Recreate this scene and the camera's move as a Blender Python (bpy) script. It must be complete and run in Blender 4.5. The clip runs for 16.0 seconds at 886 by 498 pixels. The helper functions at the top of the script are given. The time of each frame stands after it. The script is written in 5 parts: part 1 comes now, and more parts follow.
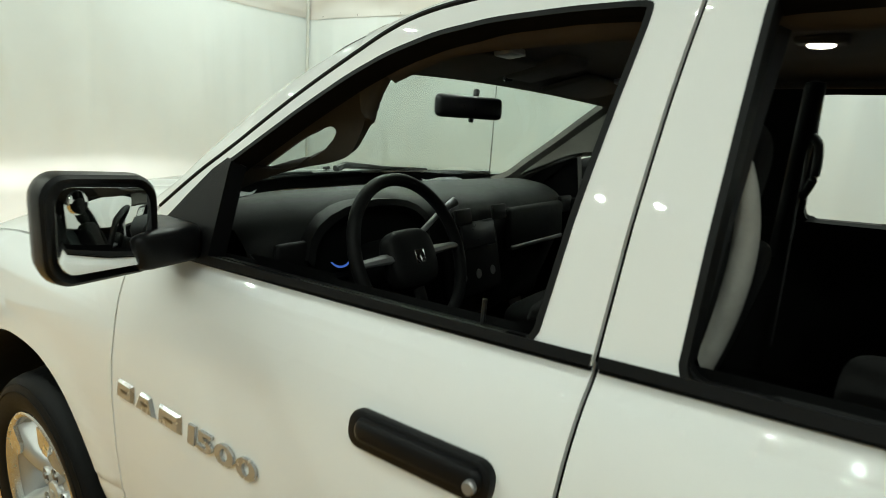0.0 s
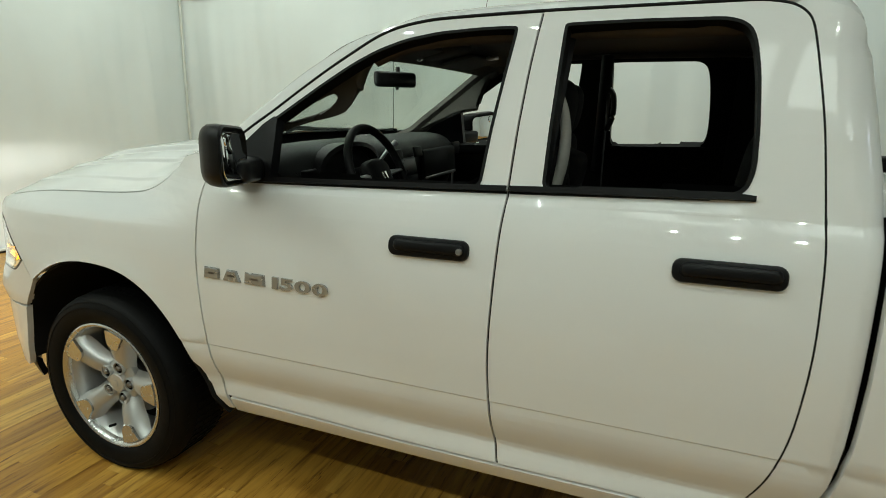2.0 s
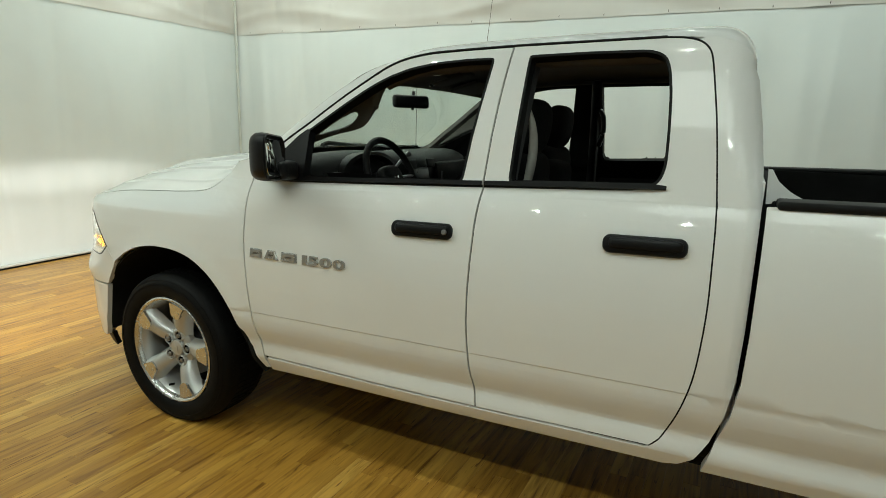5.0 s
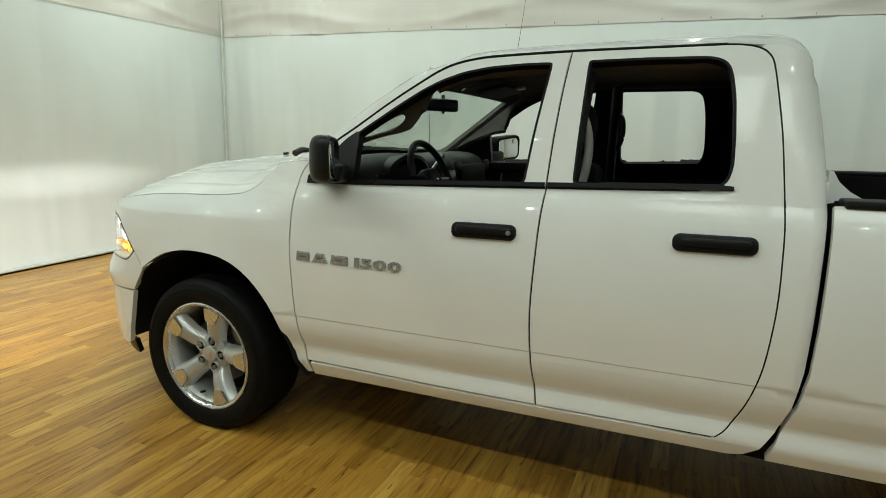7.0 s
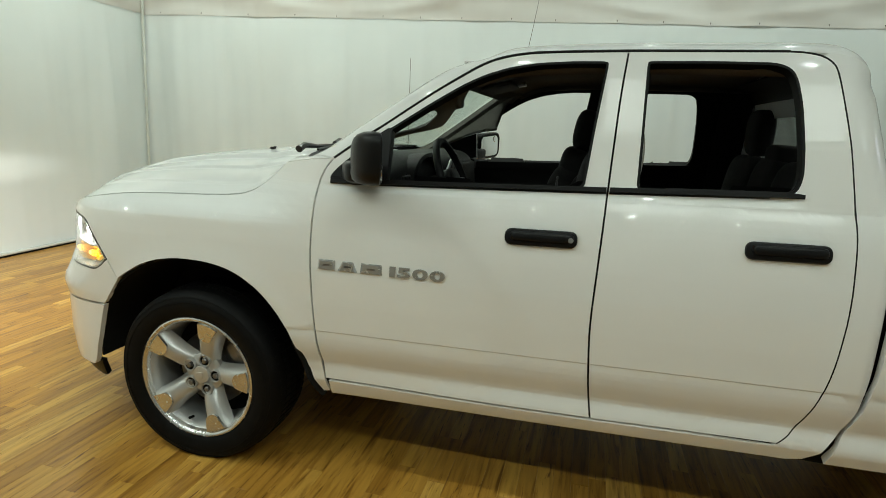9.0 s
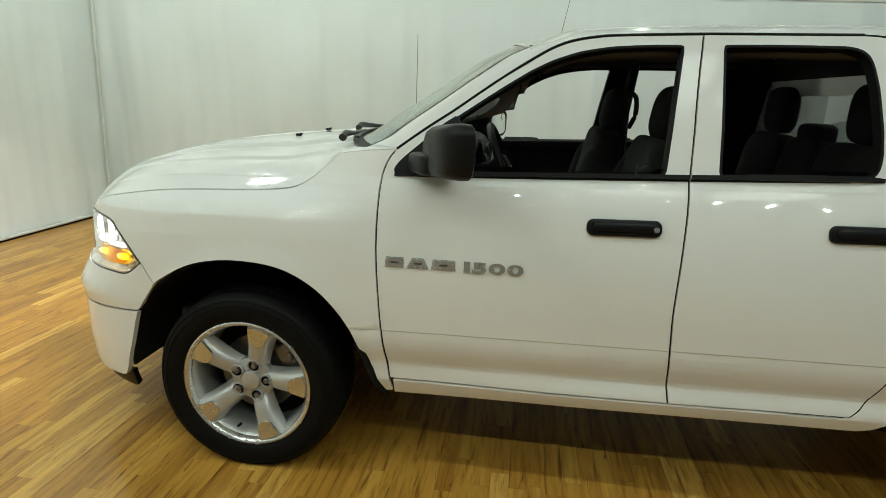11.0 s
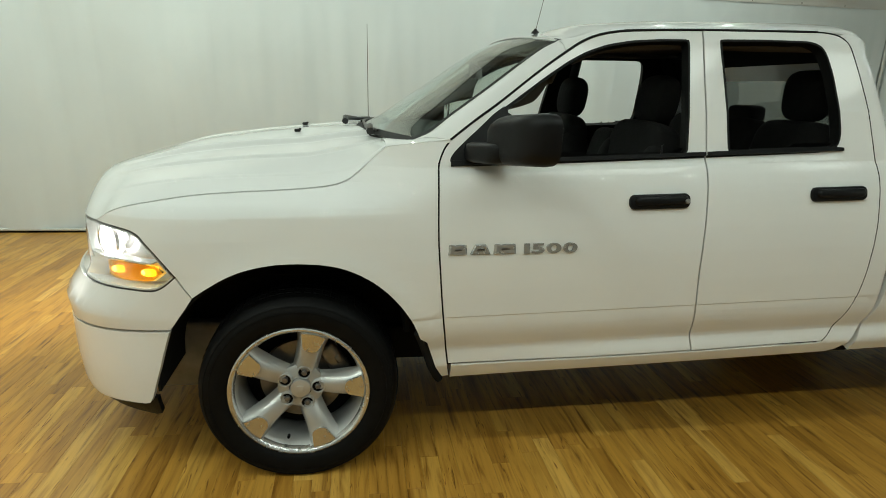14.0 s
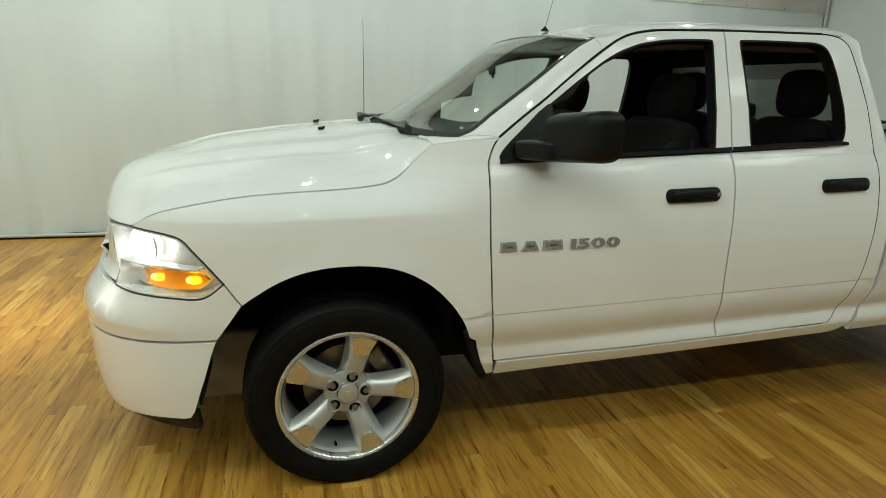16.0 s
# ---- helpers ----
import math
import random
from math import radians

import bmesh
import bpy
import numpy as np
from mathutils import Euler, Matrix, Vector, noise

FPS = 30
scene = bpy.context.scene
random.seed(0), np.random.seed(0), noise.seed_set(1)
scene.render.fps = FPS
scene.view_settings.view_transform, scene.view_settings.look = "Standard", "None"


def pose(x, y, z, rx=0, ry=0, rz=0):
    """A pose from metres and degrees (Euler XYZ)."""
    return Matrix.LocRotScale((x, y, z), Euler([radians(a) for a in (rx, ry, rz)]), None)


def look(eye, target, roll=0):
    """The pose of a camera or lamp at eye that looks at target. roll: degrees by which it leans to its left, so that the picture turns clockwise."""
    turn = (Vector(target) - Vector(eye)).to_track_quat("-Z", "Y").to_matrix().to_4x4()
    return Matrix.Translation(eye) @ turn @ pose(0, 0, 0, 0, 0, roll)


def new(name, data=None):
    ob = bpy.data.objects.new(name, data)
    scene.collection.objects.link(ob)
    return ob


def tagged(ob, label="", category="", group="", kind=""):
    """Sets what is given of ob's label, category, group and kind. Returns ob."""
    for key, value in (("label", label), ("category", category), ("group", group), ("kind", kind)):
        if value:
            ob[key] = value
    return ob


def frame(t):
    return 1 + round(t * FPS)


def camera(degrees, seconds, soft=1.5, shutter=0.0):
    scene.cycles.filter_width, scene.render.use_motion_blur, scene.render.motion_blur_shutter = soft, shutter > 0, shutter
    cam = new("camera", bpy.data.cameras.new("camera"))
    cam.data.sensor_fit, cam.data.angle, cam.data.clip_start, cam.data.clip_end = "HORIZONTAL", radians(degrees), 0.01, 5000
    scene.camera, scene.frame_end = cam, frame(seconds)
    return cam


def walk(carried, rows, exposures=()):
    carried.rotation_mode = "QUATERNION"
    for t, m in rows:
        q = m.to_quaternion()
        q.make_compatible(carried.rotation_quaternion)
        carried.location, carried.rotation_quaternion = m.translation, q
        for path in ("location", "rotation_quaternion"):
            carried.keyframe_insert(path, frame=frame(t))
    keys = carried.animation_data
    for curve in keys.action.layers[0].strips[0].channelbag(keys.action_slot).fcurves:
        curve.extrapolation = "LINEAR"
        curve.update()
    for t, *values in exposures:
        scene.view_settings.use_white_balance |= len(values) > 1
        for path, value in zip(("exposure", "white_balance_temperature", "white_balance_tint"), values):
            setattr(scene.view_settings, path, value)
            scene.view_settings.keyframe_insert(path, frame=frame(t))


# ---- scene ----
import functools

cam = camera(74.1, 16.0, soft=0.6, shutter=0.3)
PATH = [
    (0, (1.876, -1.581, 1.616), (0.735, 0.001, 1.172), 4.2),
    (0.5, (1.991, -1.872, 1.604), (0.974, -0.208, 1.163), 3.4),
    (1, (2.081, -2.12, 1.624), (1.105, -0.448, 1.12), 2.4),
    (1.5, (2.085, -2.343, 1.596), (1.191, -0.62, 1.116), 0.8),
    (2, (2.1, -2.507, 1.586), (1.365, -0.718, 1.077), 1.7),
    (2.5, (2.278, -2.606, 1.577), (1.544, -0.797, 1.142), 2.7),
    (3, (2.456, -2.682, 1.576), (1.6, -0.934, 1.118), 2.5),
    (3.5, (2.452, -2.78, 1.572), (1.592, -1.021, 1.164), 1.8),
    (5.8, (2.468, -2.892, 1.545), (1.564, -1.162, 1.11), 1.7),
    (6, (2.449, -2.902, 1.545), (1.531, -1.177, 1.117), 1.8),
    (6.5, (2.283, -2.986, 1.538), (1.442, -1.22, 1.123), 1.1),
    (7, (2.142, -3.057, 1.533), (1.379, -1.254, 1.124), 1.9),
    (7.5, (2.011, -3.012, 1.519), (1.308, -1.186, 1.105), 2.1),
    (8, (1.863, -2.942, 1.53), (1.189, -1.102, 1.13), 1.2),
    (8.5, (1.763, -2.948, 1.523), (1.164, -1.089, 1.09), 3.2),
    (9, (1.571, -3.065, 1.529), (1.116, -1.163, 1.111), 3.5),
    (9.2, (1.496, -3.107, 1.528), (1.07, -1.196, 1.117), 3.3),
    (11.3, (0.97, -3.065, 1.578), (0.791, -1.14, 1.067), 2.1),
    (11.5, (0.896, -3.105, 1.579), (0.778, -1.173, 1.077), 1.6),
    (12, (0.76, -3.163, 1.577), (0.734, -1.234, 1.05), 2.7),
    (12.5, (0.677, -3.137, 1.547), (0.672, -1.21, 1.012), 2.2),
    (13, (0.519, -3.067, 1.555), (0.564, -1.137, 1.032), 1.4),
    (13.5, (0.425, -3.053, 1.559), (0.581, -1.134, 1.017), 1.4),
    (14, (0.232, -3.147, 1.554), (0.522, -1.239, 1.031), 1.8),
    (14.5, (0.081, -3.218, 1.556), (0.424, -1.32, 1.026), 2.4),
    (15, (-0.006, -3.187, 1.542), (0.364, -1.285, 1.045), 1.9),
    (15.5, (-0.13, -3.092, 1.55), (0.319, -1.206, 1.058), 1.3),
    (16, (-0.209, -3.044, 1.544), (0.304, -1.185, 1.016), 2.0),
]
walk(cam, [(t, look(eye, target, roll)) for t, eye, target, roll in PATH],
     exposures=[(0, 0.30), (0.5, 0.10), (1, -0.07), (3, -0.04), (8, -0.05), (12, -0.05), (16, -0.04)])

# ---- world and light ----
world = bpy.data.worlds.new("hall_world")
scene.world = world
world.use_nodes = True
world.node_tree.nodes["Background"].inputs[0].default_value = (0.9, 1.0, 0.95, 1)
world.node_tree.nodes["Background"].inputs[1].default_value = 0.01
scene.view_settings.exposure = 0.0

HALL_W, HALL_E, HALL_N, HALL_S, HALL_H = -3.88, 6.42, 3.34, -5.4, 4.1
HEADLAMP_WATTS = 210.0
LAMP_POWER = 14.6
LAMP_COLOR = (0.868, 1.0, 0.872)


# ---- materials ----
def nodes_of(name):
    m = bpy.data.materials.new(name)
    m.use_nodes = True
    nt = m.node_tree
    return m, nt, nt.nodes["Principled BSDF"]


def noise_node(nt, scale, detail=3.0, rough=0.5, stretch=None):
    tc = nt.nodes.new("ShaderNodeTexCoord")
    n = nt.nodes.new("ShaderNodeTexNoise")
    n.inputs["Scale"].default_value = scale
    n.inputs["Detail"].default_value = detail
    n.inputs["Roughness"].default_value = rough
    if stretch:
        mp = nt.nodes.new("ShaderNodeMapping")
        mp.inputs["Scale"].default_value = stretch
        nt.links.new(tc.outputs["Object"], mp.inputs["Vector"])
        nt.links.new(mp.outputs["Vector"], n.inputs["Vector"])
    else:
        nt.links.new(tc.outputs["Object"], n.inputs["Vector"])
    return n


def ramp_node(nt, stops):
    r = nt.nodes.new("ShaderNodeValToRGB")
    while len(r.color_ramp.elements) < len(stops):
        r.color_ramp.elements.new(0.5)
    for e, (p, c) in zip(r.color_ramp.elements, stops):
        e.position, e.color = p, (*c, 1)
    return r


def plain(name, color, rough=0.5, metal=0.0, vary=0.08, scale=6.0, bump=0.0, bump_scale=200.0, coat=0.0, rough_vary=0.06, spec=0.5):
    """A surface of one stuff, with a soft mottle, uneven gloss and fine relief."""
    m, nt, b = nodes_of(name)
    b.inputs["Metallic"].default_value = metal
    b.inputs["Specular IOR Level"].default_value = spec
    b.inputs["Coat Weight"].default_value = coat
    b.inputs["Coat Roughness"].default_value = 0.015
    n = noise_node(nt, scale, 4.0)
    lo = tuple(max(0, c * (1 - vary)) for c in color)
    hi = tuple(min(1, c * (1 + vary)) for c in color)
    r = ramp_node(nt, [(0.3, lo), (0.7, hi)])
    nt.links.new(n.outputs["Fac"], r.inputs["Fac"])
    nt.links.new(r.outputs["Color"], b.inputs["Base Color"])
    mr = nt.nodes.new("ShaderNodeMapRange")
    mr.inputs["To Min"].default_value = max(0.02, rough - rough_vary)
    mr.inputs["To Max"].default_value = min(1, rough + rough_vary)
    n2 = noise_node(nt, scale * 7, 3.0)
    nt.links.new(n2.outputs["Fac"], mr.inputs["Value"])
    nt.links.new(mr.outputs["Result"], b.inputs["Roughness"])
    if bump:
        n3 = noise_node(nt, bump_scale, 3.0)
        bp = nt.nodes.new("ShaderNodeBump")
        bp.inputs["Strength"].default_value = bump
        bp.inputs["Distance"].default_value = 0.002
        nt.links.new(n3.outputs["Fac"], bp.inputs["Height"])
        nt.links.new(bp.outputs["Normal"], b.inputs["Normal"])
    return m


def glass_mat(name, color, rough=0.0):
    m, nt, b = nodes_of(name)
    b.inputs["Base Color"].default_value = (*color, 1)
    b.inputs["Transmission Weight"].default_value = 1.0
    b.inputs["Roughness"].default_value = rough
    b.inputs["IOR"].default_value = 1.45
    return m


def glow_mat(name, color, strength):
    m, nt, b = nodes_of(name)
    b.inputs["Base Color"].default_value = (*color, 1)
    b.inputs["Emission Color"].default_value = (*color, 1)
    b.inputs["Emission Strength"].default_value = strength
    return m


def wood_mat(name, per_island):
    """Honey-coloured laminate strip with long grain, dark streaks and knots; tone varies strip by strip."""
    m, nt, b = nodes_of(name)
    ln = nt.links.new
    geo = nt.nodes.new("ShaderNodeNewGeometry")
    if per_island:
        rnd = geo.outputs["Random Per Island"]
    else:
        rnd = nt.nodes.new("ShaderNodeObjectInfo").outputs["Random"]
    # shift the grain in each strip
    vm = nt.nodes.new("ShaderNodeVectorMath")
    vm.operation = "MULTIPLY_ADD"
    cmb = nt.nodes.new("ShaderNodeCombineXYZ")
    for k in range(3):
        ln(rnd, cmb.inputs[k])
    ln(cmb.outputs[0], vm.inputs[0])
    vm.inputs[1].default_value = (37.0, 91.0, 13.0)
    ln(geo.outputs["Position"], vm.inputs[2])
    mp = nt.nodes.new("ShaderNodeMapping")
    mp.inputs["Scale"].default_value = (17.0, 1.3, 1.0)
    ln(vm.outputs[0], mp.inputs["Vector"])
    grain = nt.nodes.new("ShaderNodeTexNoise")
    grain.inputs["Scale"].default_value = 2.2
    grain.inputs["Detail"].default_value = 5.0
    grain.inputs["Roughness"].default_value = 0.55
    grain.inputs["Distortion"].default_value = 0.6
    ln(mp.outputs[0], grain.inputs["Vector"])
    tone = ramp_node(nt, [(0.0, (0.360, 0.172, 0.025)), (0.25, (0.440, 0.216, 0.033)), (0.7, (0.505, 0.260, 0.043)), (0.88, (0.560, 0.305, 0.057)), (1.0, (0.650, 0.375, 0.085))])
    ln(rnd, tone.inputs["Fac"])
    dark = ramp_node(nt, [(0.27, (0.34, 0.25, 0.17)), (0.40, (0.76, 0.70, 0.61)), (0.53, (1.0, 1.0, 1.0)), (0.72, (1.18, 1.18, 1.16))])
    ln(grain.outputs["Fac"], dark.inputs["Fac"])
    mul = nt.nodes.new("ShaderNodeMix")
    mul.data_type, mul.blend_type = "RGBA", "MULTIPLY"
    mul.inputs["Factor"].default_value = 1.0
    ln(tone.outputs["Color"], mul.inputs["A"])
    ln(dark.outputs["Color"], mul.inputs["B"])
    # sparse dark knots and streaks
    mp2 = nt.nodes.new("ShaderNodeMapping")
    mp2.inputs["Scale"].default_value = (42.0, 3.0, 1.0)
    ln(vm.outputs[0], mp2.inputs["Vector"])
    kn = nt.nodes.new("ShaderNodeTexNoise")
    kn.inputs["Scale"].default_value = 1.7
    kn.inputs["Detail"].default_value = 4.0
    kn.inputs["Distortion"].default_value = 1.4
    ln(mp2.outputs[0], kn.inputs["Vector"])
    kr = ramp_node(nt, [(0.29, (0.30, 0.21, 0.14)), (0.37, (1.0, 1.0, 1.0))])
    ln(kn.outputs["Fac"], kr.inputs["Fac"])
    mul2 = nt.nodes.new("ShaderNodeMix")
    mul2.data_type, mul2.blend_type = "RGBA", "MULTIPLY"
    mul2.inputs["Factor"].default_value = 1.0
    ln(mul.outputs["Result"], mul2.inputs["A"])
    ln(kr.outputs["Color"], mul2.inputs["B"])
    ln(mul2.outputs["Result"], b.inputs["Base Color"])
    b.inputs["Roughness"].default_value = 0.34
    mr = nt.nodes.new("ShaderNodeMapRange")
    mr.inputs["To Min"].default_value, mr.inputs["To Max"].default_value = 0.26, 0.44
    ln(grain.outputs["Fac"], mr.inputs["Value"])
    ln(mr.outputs["Result"], b.inputs["Roughness"])
    bp = nt.nodes.new("ShaderNodeBump")
    bp.inputs["Strength"].default_value = 0.12
    bp.inputs["Distance"].default_value = 0.001
    ln(grain.outputs["Fac"], bp.inputs["Height"])
    ln(bp.outputs["Normal"], b.inputs["Normal"])
    return m


PAINT = plain("white_car_paint", (0.80, 0.80, 0.79), rough=0.5, vary=0.012, scale=3.0, coat=1.0, rough_vary=0.03, spec=0.05)
PLASTIC = plain("black_grained_plastic", (0.005, 0.005, 0.0055), spec=0.20, rough=0.40, vary=0.2, bump=0.15, bump_scale=500)
TRIM = plain("black_satin_trim", (0.008, 0.008, 0.009), rough=0.30, vary=0.2)
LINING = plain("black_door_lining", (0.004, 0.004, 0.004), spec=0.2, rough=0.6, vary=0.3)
LINER = plain("black_felt_liner", (0.009, 0.009, 0.009), spec=0.15, rough=0.9, vary=0.3)
RUBBER = plain("tyre_rubber", (0.0045, 0.0045, 0.0045), spec=0.12, rough=0.6, vary=0.25, scale=20, bump=0.2, bump_scale=300)
CHROME = plain("chrome", (0.82, 0.81, 0.79), rough=0.08, metal=1.0, vary=0.03, rough_vary=0.03)
POLISHED = plain("polished_alloy", (0.68, 0.68, 0.67), rough=0.26, metal=0.92, vary=0.04, rough_vary=0.05)
SILVER = plain("silver_wheel_paint", (0.52, 0.52, 0.51), rough=0.36, metal=0.55, vary=0.05, coat=0.6)
STEEL = plain("brake_steel", (0.25, 0.24, 0.23), rough=0.42, metal=0.9, vary=0.2, scale=25)
DARKMETAL = plain("dark_nut_metal", (0.10, 0.095, 0.09), rough=0.35, metal=0.8, vary=0.2)
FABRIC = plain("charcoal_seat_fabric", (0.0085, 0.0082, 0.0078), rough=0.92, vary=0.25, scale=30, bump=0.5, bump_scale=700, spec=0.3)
GREYFABRIC = plain("grey_seat_fabric", (0.34, 0.33, 0.30), rough=0.9, vary=0.12, scale=30, bump=0.4, bump_scale=700)
BADGE = plain("grey_chrome_badge", (0.46, 0.46, 0.455), rough=0.26, metal=0.65, vary=0.05)
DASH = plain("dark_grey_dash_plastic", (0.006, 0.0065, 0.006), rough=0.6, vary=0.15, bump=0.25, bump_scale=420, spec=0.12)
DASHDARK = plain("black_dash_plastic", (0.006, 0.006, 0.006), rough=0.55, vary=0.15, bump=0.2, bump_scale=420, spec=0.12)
PILLARTRIM = plain("warm_grey_pillar_trim", (0.060, 0.055, 0.046), rough=0.8, vary=0.12, bump=0.25, bump_scale=600)
HEADLINER = plain("dark_headliner_cloth", (0.060, 0.050, 0.042), rough=0.95, vary=0.12, bump=0.3, bump_scale=600)
SILVERTRIM = plain("satin_silver_trim", (0.30, 0.30, 0.30), rough=0.35, metal=0.7, vary=0.05)
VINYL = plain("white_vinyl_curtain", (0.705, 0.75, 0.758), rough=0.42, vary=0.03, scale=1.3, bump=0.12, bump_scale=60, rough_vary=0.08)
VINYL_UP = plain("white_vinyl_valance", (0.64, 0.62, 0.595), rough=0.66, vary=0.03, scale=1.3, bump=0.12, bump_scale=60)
# unseen south wall, darker than the rest to limit fill on the doors
SOUTHWALL = plain("unseen_grey_wall", (0.19, 0.19, 0.185), rough=0.85, vary=0.06, scale=2.0, bump=0.2, bump_scale=90)
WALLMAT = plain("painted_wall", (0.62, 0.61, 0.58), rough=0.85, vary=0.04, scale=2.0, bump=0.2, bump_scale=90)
# dark for the unseen ceiling and bulkheads, to cut bounce and darken reflections
CEILMAT = plain("dark_unseen_overhead", (0.13, 0.13, 0.126), rough=0.9, vary=0.04, scale=2.0, bump=0.2, bump_scale=90)
POLEMAT = plain("grey_pole_paint", (0.58, 0.59, 0.56), rough=0.45, vary=0.08)
SUBFLOOR = plain("dark_subfloor", (0.10, 0.055, 0.022), rough=0.7, vary=0.2)
WOOD_PART = wood_mat("laminate_strip", False)
WOOD_REST = wood_mat("laminate_strip_far", True)
WINDSHIELD = glass_mat("windscreen_glass", (0.79, 0.88, 0.83))
TINTGLASS = glass_mat("tinted_glass", (0.24, 0.26, 0.25))
LENS = glass_mat("clear_lens", (0.97, 0.98, 0.98))
AMBER = glass_mat("amber_lens", (1.0, 0.60, 0.05), 0.22)
MIRROR = plain("mirror_glass", (0.9, 0.91, 0.9), rough=0.02, metal=1.0, vary=0.01, rough_vary=0.01)
LAMPGLOW = glow_mat("lamp_glow", (0.86, 1.0, 0.93), 120.0)
BULB = glow_mat("headlamp_bulb_glow", (1.0, 0.97, 0.92), 9.0)
SIGNALBACK = plain("amber_signal_back", (0.90, 0.62, 0.22), rough=0.4, metal=0.3, vary=0.05)
UNDERBODY = plain("dull_frame_coating", (0.24, 0.225, 0.19), rough=0.5, vary=0.25, scale=9)
LAMPBACK = plain("bright_lamp_reflector", (0.62, 0.63, 0.62), rough=0.24, metal=0.5, vary=0.03)
AMBERBULB = glow_mat("amber_bulb_glow", (1.0, 0.62, 0.10), 3.0)
GAUGE = glow_mat("gauge_glow", (0.08, 0.20, 0.75), 0.35)
PANELGLOW = glow_mat("ceiling_panel_glow", (0.88, 1.0, 0.93), 3.3)
DAYGLOW = glow_mat("daylight_pane_glow", (0.78, 0.86, 1.0), 3.5)
DOMEGLOW = glow_mat("dome_lamp_glow", (1.0, 0.92, 0.78), 6.0)


# ---- mesh helpers ----
def finish(bm, name, mat, angle=38.0):
    """Turn a bmesh into a mesh, smooth but for its sharp edges."""
    bm.normal_update()
    lim = radians(angle)
    for f in bm.faces:
        f.smooth = True
    for e in bm.edges:
        if len(e.link_faces) == 2 and e.calc_face_angle(0.0) > lim:
            e.smooth = False
    me = bpy.data.meshes.new(name)
    bm.to_mesh(me)
    bm.free()
    me.materials.append(mat)
    return me


def part(name, bm, mat, parent, label="", angle=38.0):
    """Link a bmesh as one mesh object under a thing or under a part."""
    ob = new(name, finish(bm, name, mat, angle) if not isinstance(bm, bpy.types.Mesh) else bm)
    if parent:
        ob.parent = parent
        if parent.type == "EMPTY":
            ob.matrix_parent_inverse = parent.matrix_basis.inverted()
    if label:
        ob["label"] = label
    return ob


def thing(name, at, label, category, group="", kind=""):
    e = new(name)
    e.matrix_basis = Matrix.Translation(at)
    e.empty_display_size = 0.1
    return tagged(e, label, category, group, kind)


def solo(name, bm, mat, label, category, group="", kind="", angle=38.0):
    return tagged(new(name, finish(bm, name, mat, angle)), label, category, group, kind)


def rbox(cx, cy, cz, sx, sy, sz, r=0.01, rot=None, bm=None, seg=3):
    """A box with rounded edges, given by its middle and its full sizes."""
    b = bmesh.new()
    bmesh.ops.create_cube(b, size=1.0)
    bmesh.ops.scale(b, vec=(sx, sy, sz), verts=b.verts)
    if r:
        bmesh.ops.bevel(b, geom=list(b.edges), offset=min(r, 0.49 * min(sx, sy, sz)), segments=seg, profile=0.5, affect="EDGES")
    m = pose(cx, cy, cz, *(rot or (0, 0, 0)))
    bmesh.ops.transform(b, matrix=m, verts=b.verts)
    return merge(bm, b) if bm else b


def merge(a, b):
    """Add bmesh b to a, and free b."""
    me = bpy.data.meshes.new("tmp")
    b.to_mesh(me)
    b.free()
    a.from_mesh(me)
    bpy.data.meshes.remove(me)
    return a


def cushion(cx, cy, cz, sx, sy, sz, e=0.45, rot=None, nu=28, nv=18, bend=0.0):
    """A padded block: a superellipsoid, bowed along its height by bend."""
    b = bmesh.new()
    bmesh.ops.create_uvsphere(b, u_segments=nu, v_segments=nv, radius=1.0)
    for v in b.verts:
        x, y, z = v.co
        c = math.hypot(x, y)
        ang = math.atan2(y, x)
        sg = lambda q, p: math.copysign(abs(q) ** p, q)
        v.co = (sg(math.cos(ang), e) * c ** e * sx / 2, sg(math.sin(ang), e) * c ** e * sy / 2, sg(z, e) * sz / 2)
        v.co.x += bend * (v.co.z / (sz / 2)) ** 2
    bmesh.ops.transform(b, matrix=pose(cx, cy, cz, *(rot or (0, 0, 0))), verts=b.verts)
    return b


def tube(points, radius, n=10, closed=False, bm=None, squash=1.0):
    """A round bar along a line of points."""
    b = bmesh.new()
    pts = [Vector(p) for p in points]
    rings = []
    k = len(pts)
    for i, p in enumerate(pts):
        a = pts[(i - 1) % k] if closed or i else pts[0]
        c = pts[(i + 1) % k] if closed or i < k - 1 else pts[-1]
        d = (c - a).normalized()
        ref = Vector((0, 0, 1)) if abs(d.z) < 0.95 else Vector((1, 0, 0))
        s = d.cross(ref).normalized()
        u = s.cross(d)
        rr = radius[i] if isinstance(radius, (list, tuple)) else radius
        rings.append([b.verts.new(p + (s * math.cos(q) + u * squash * math.sin(q)) * rr) for q in (2 * math.pi * j / n for j in range(n))])
    for i in range(k if closed else k - 1):
        r0, r1 = rings[i], rings[(i + 1) % k]
        for j in range(n):
            b.faces.new((r0[j], r0[(j + 1) % n], r1[(j + 1) % n], r1[j]))
    if not closed:
        b.faces.new(rings[0][::-1])
        b.faces.new(rings[-1])
    bmesh.ops.recalc_face_normals(b, faces=b.faces)
    return merge(bm, b) if bm else b


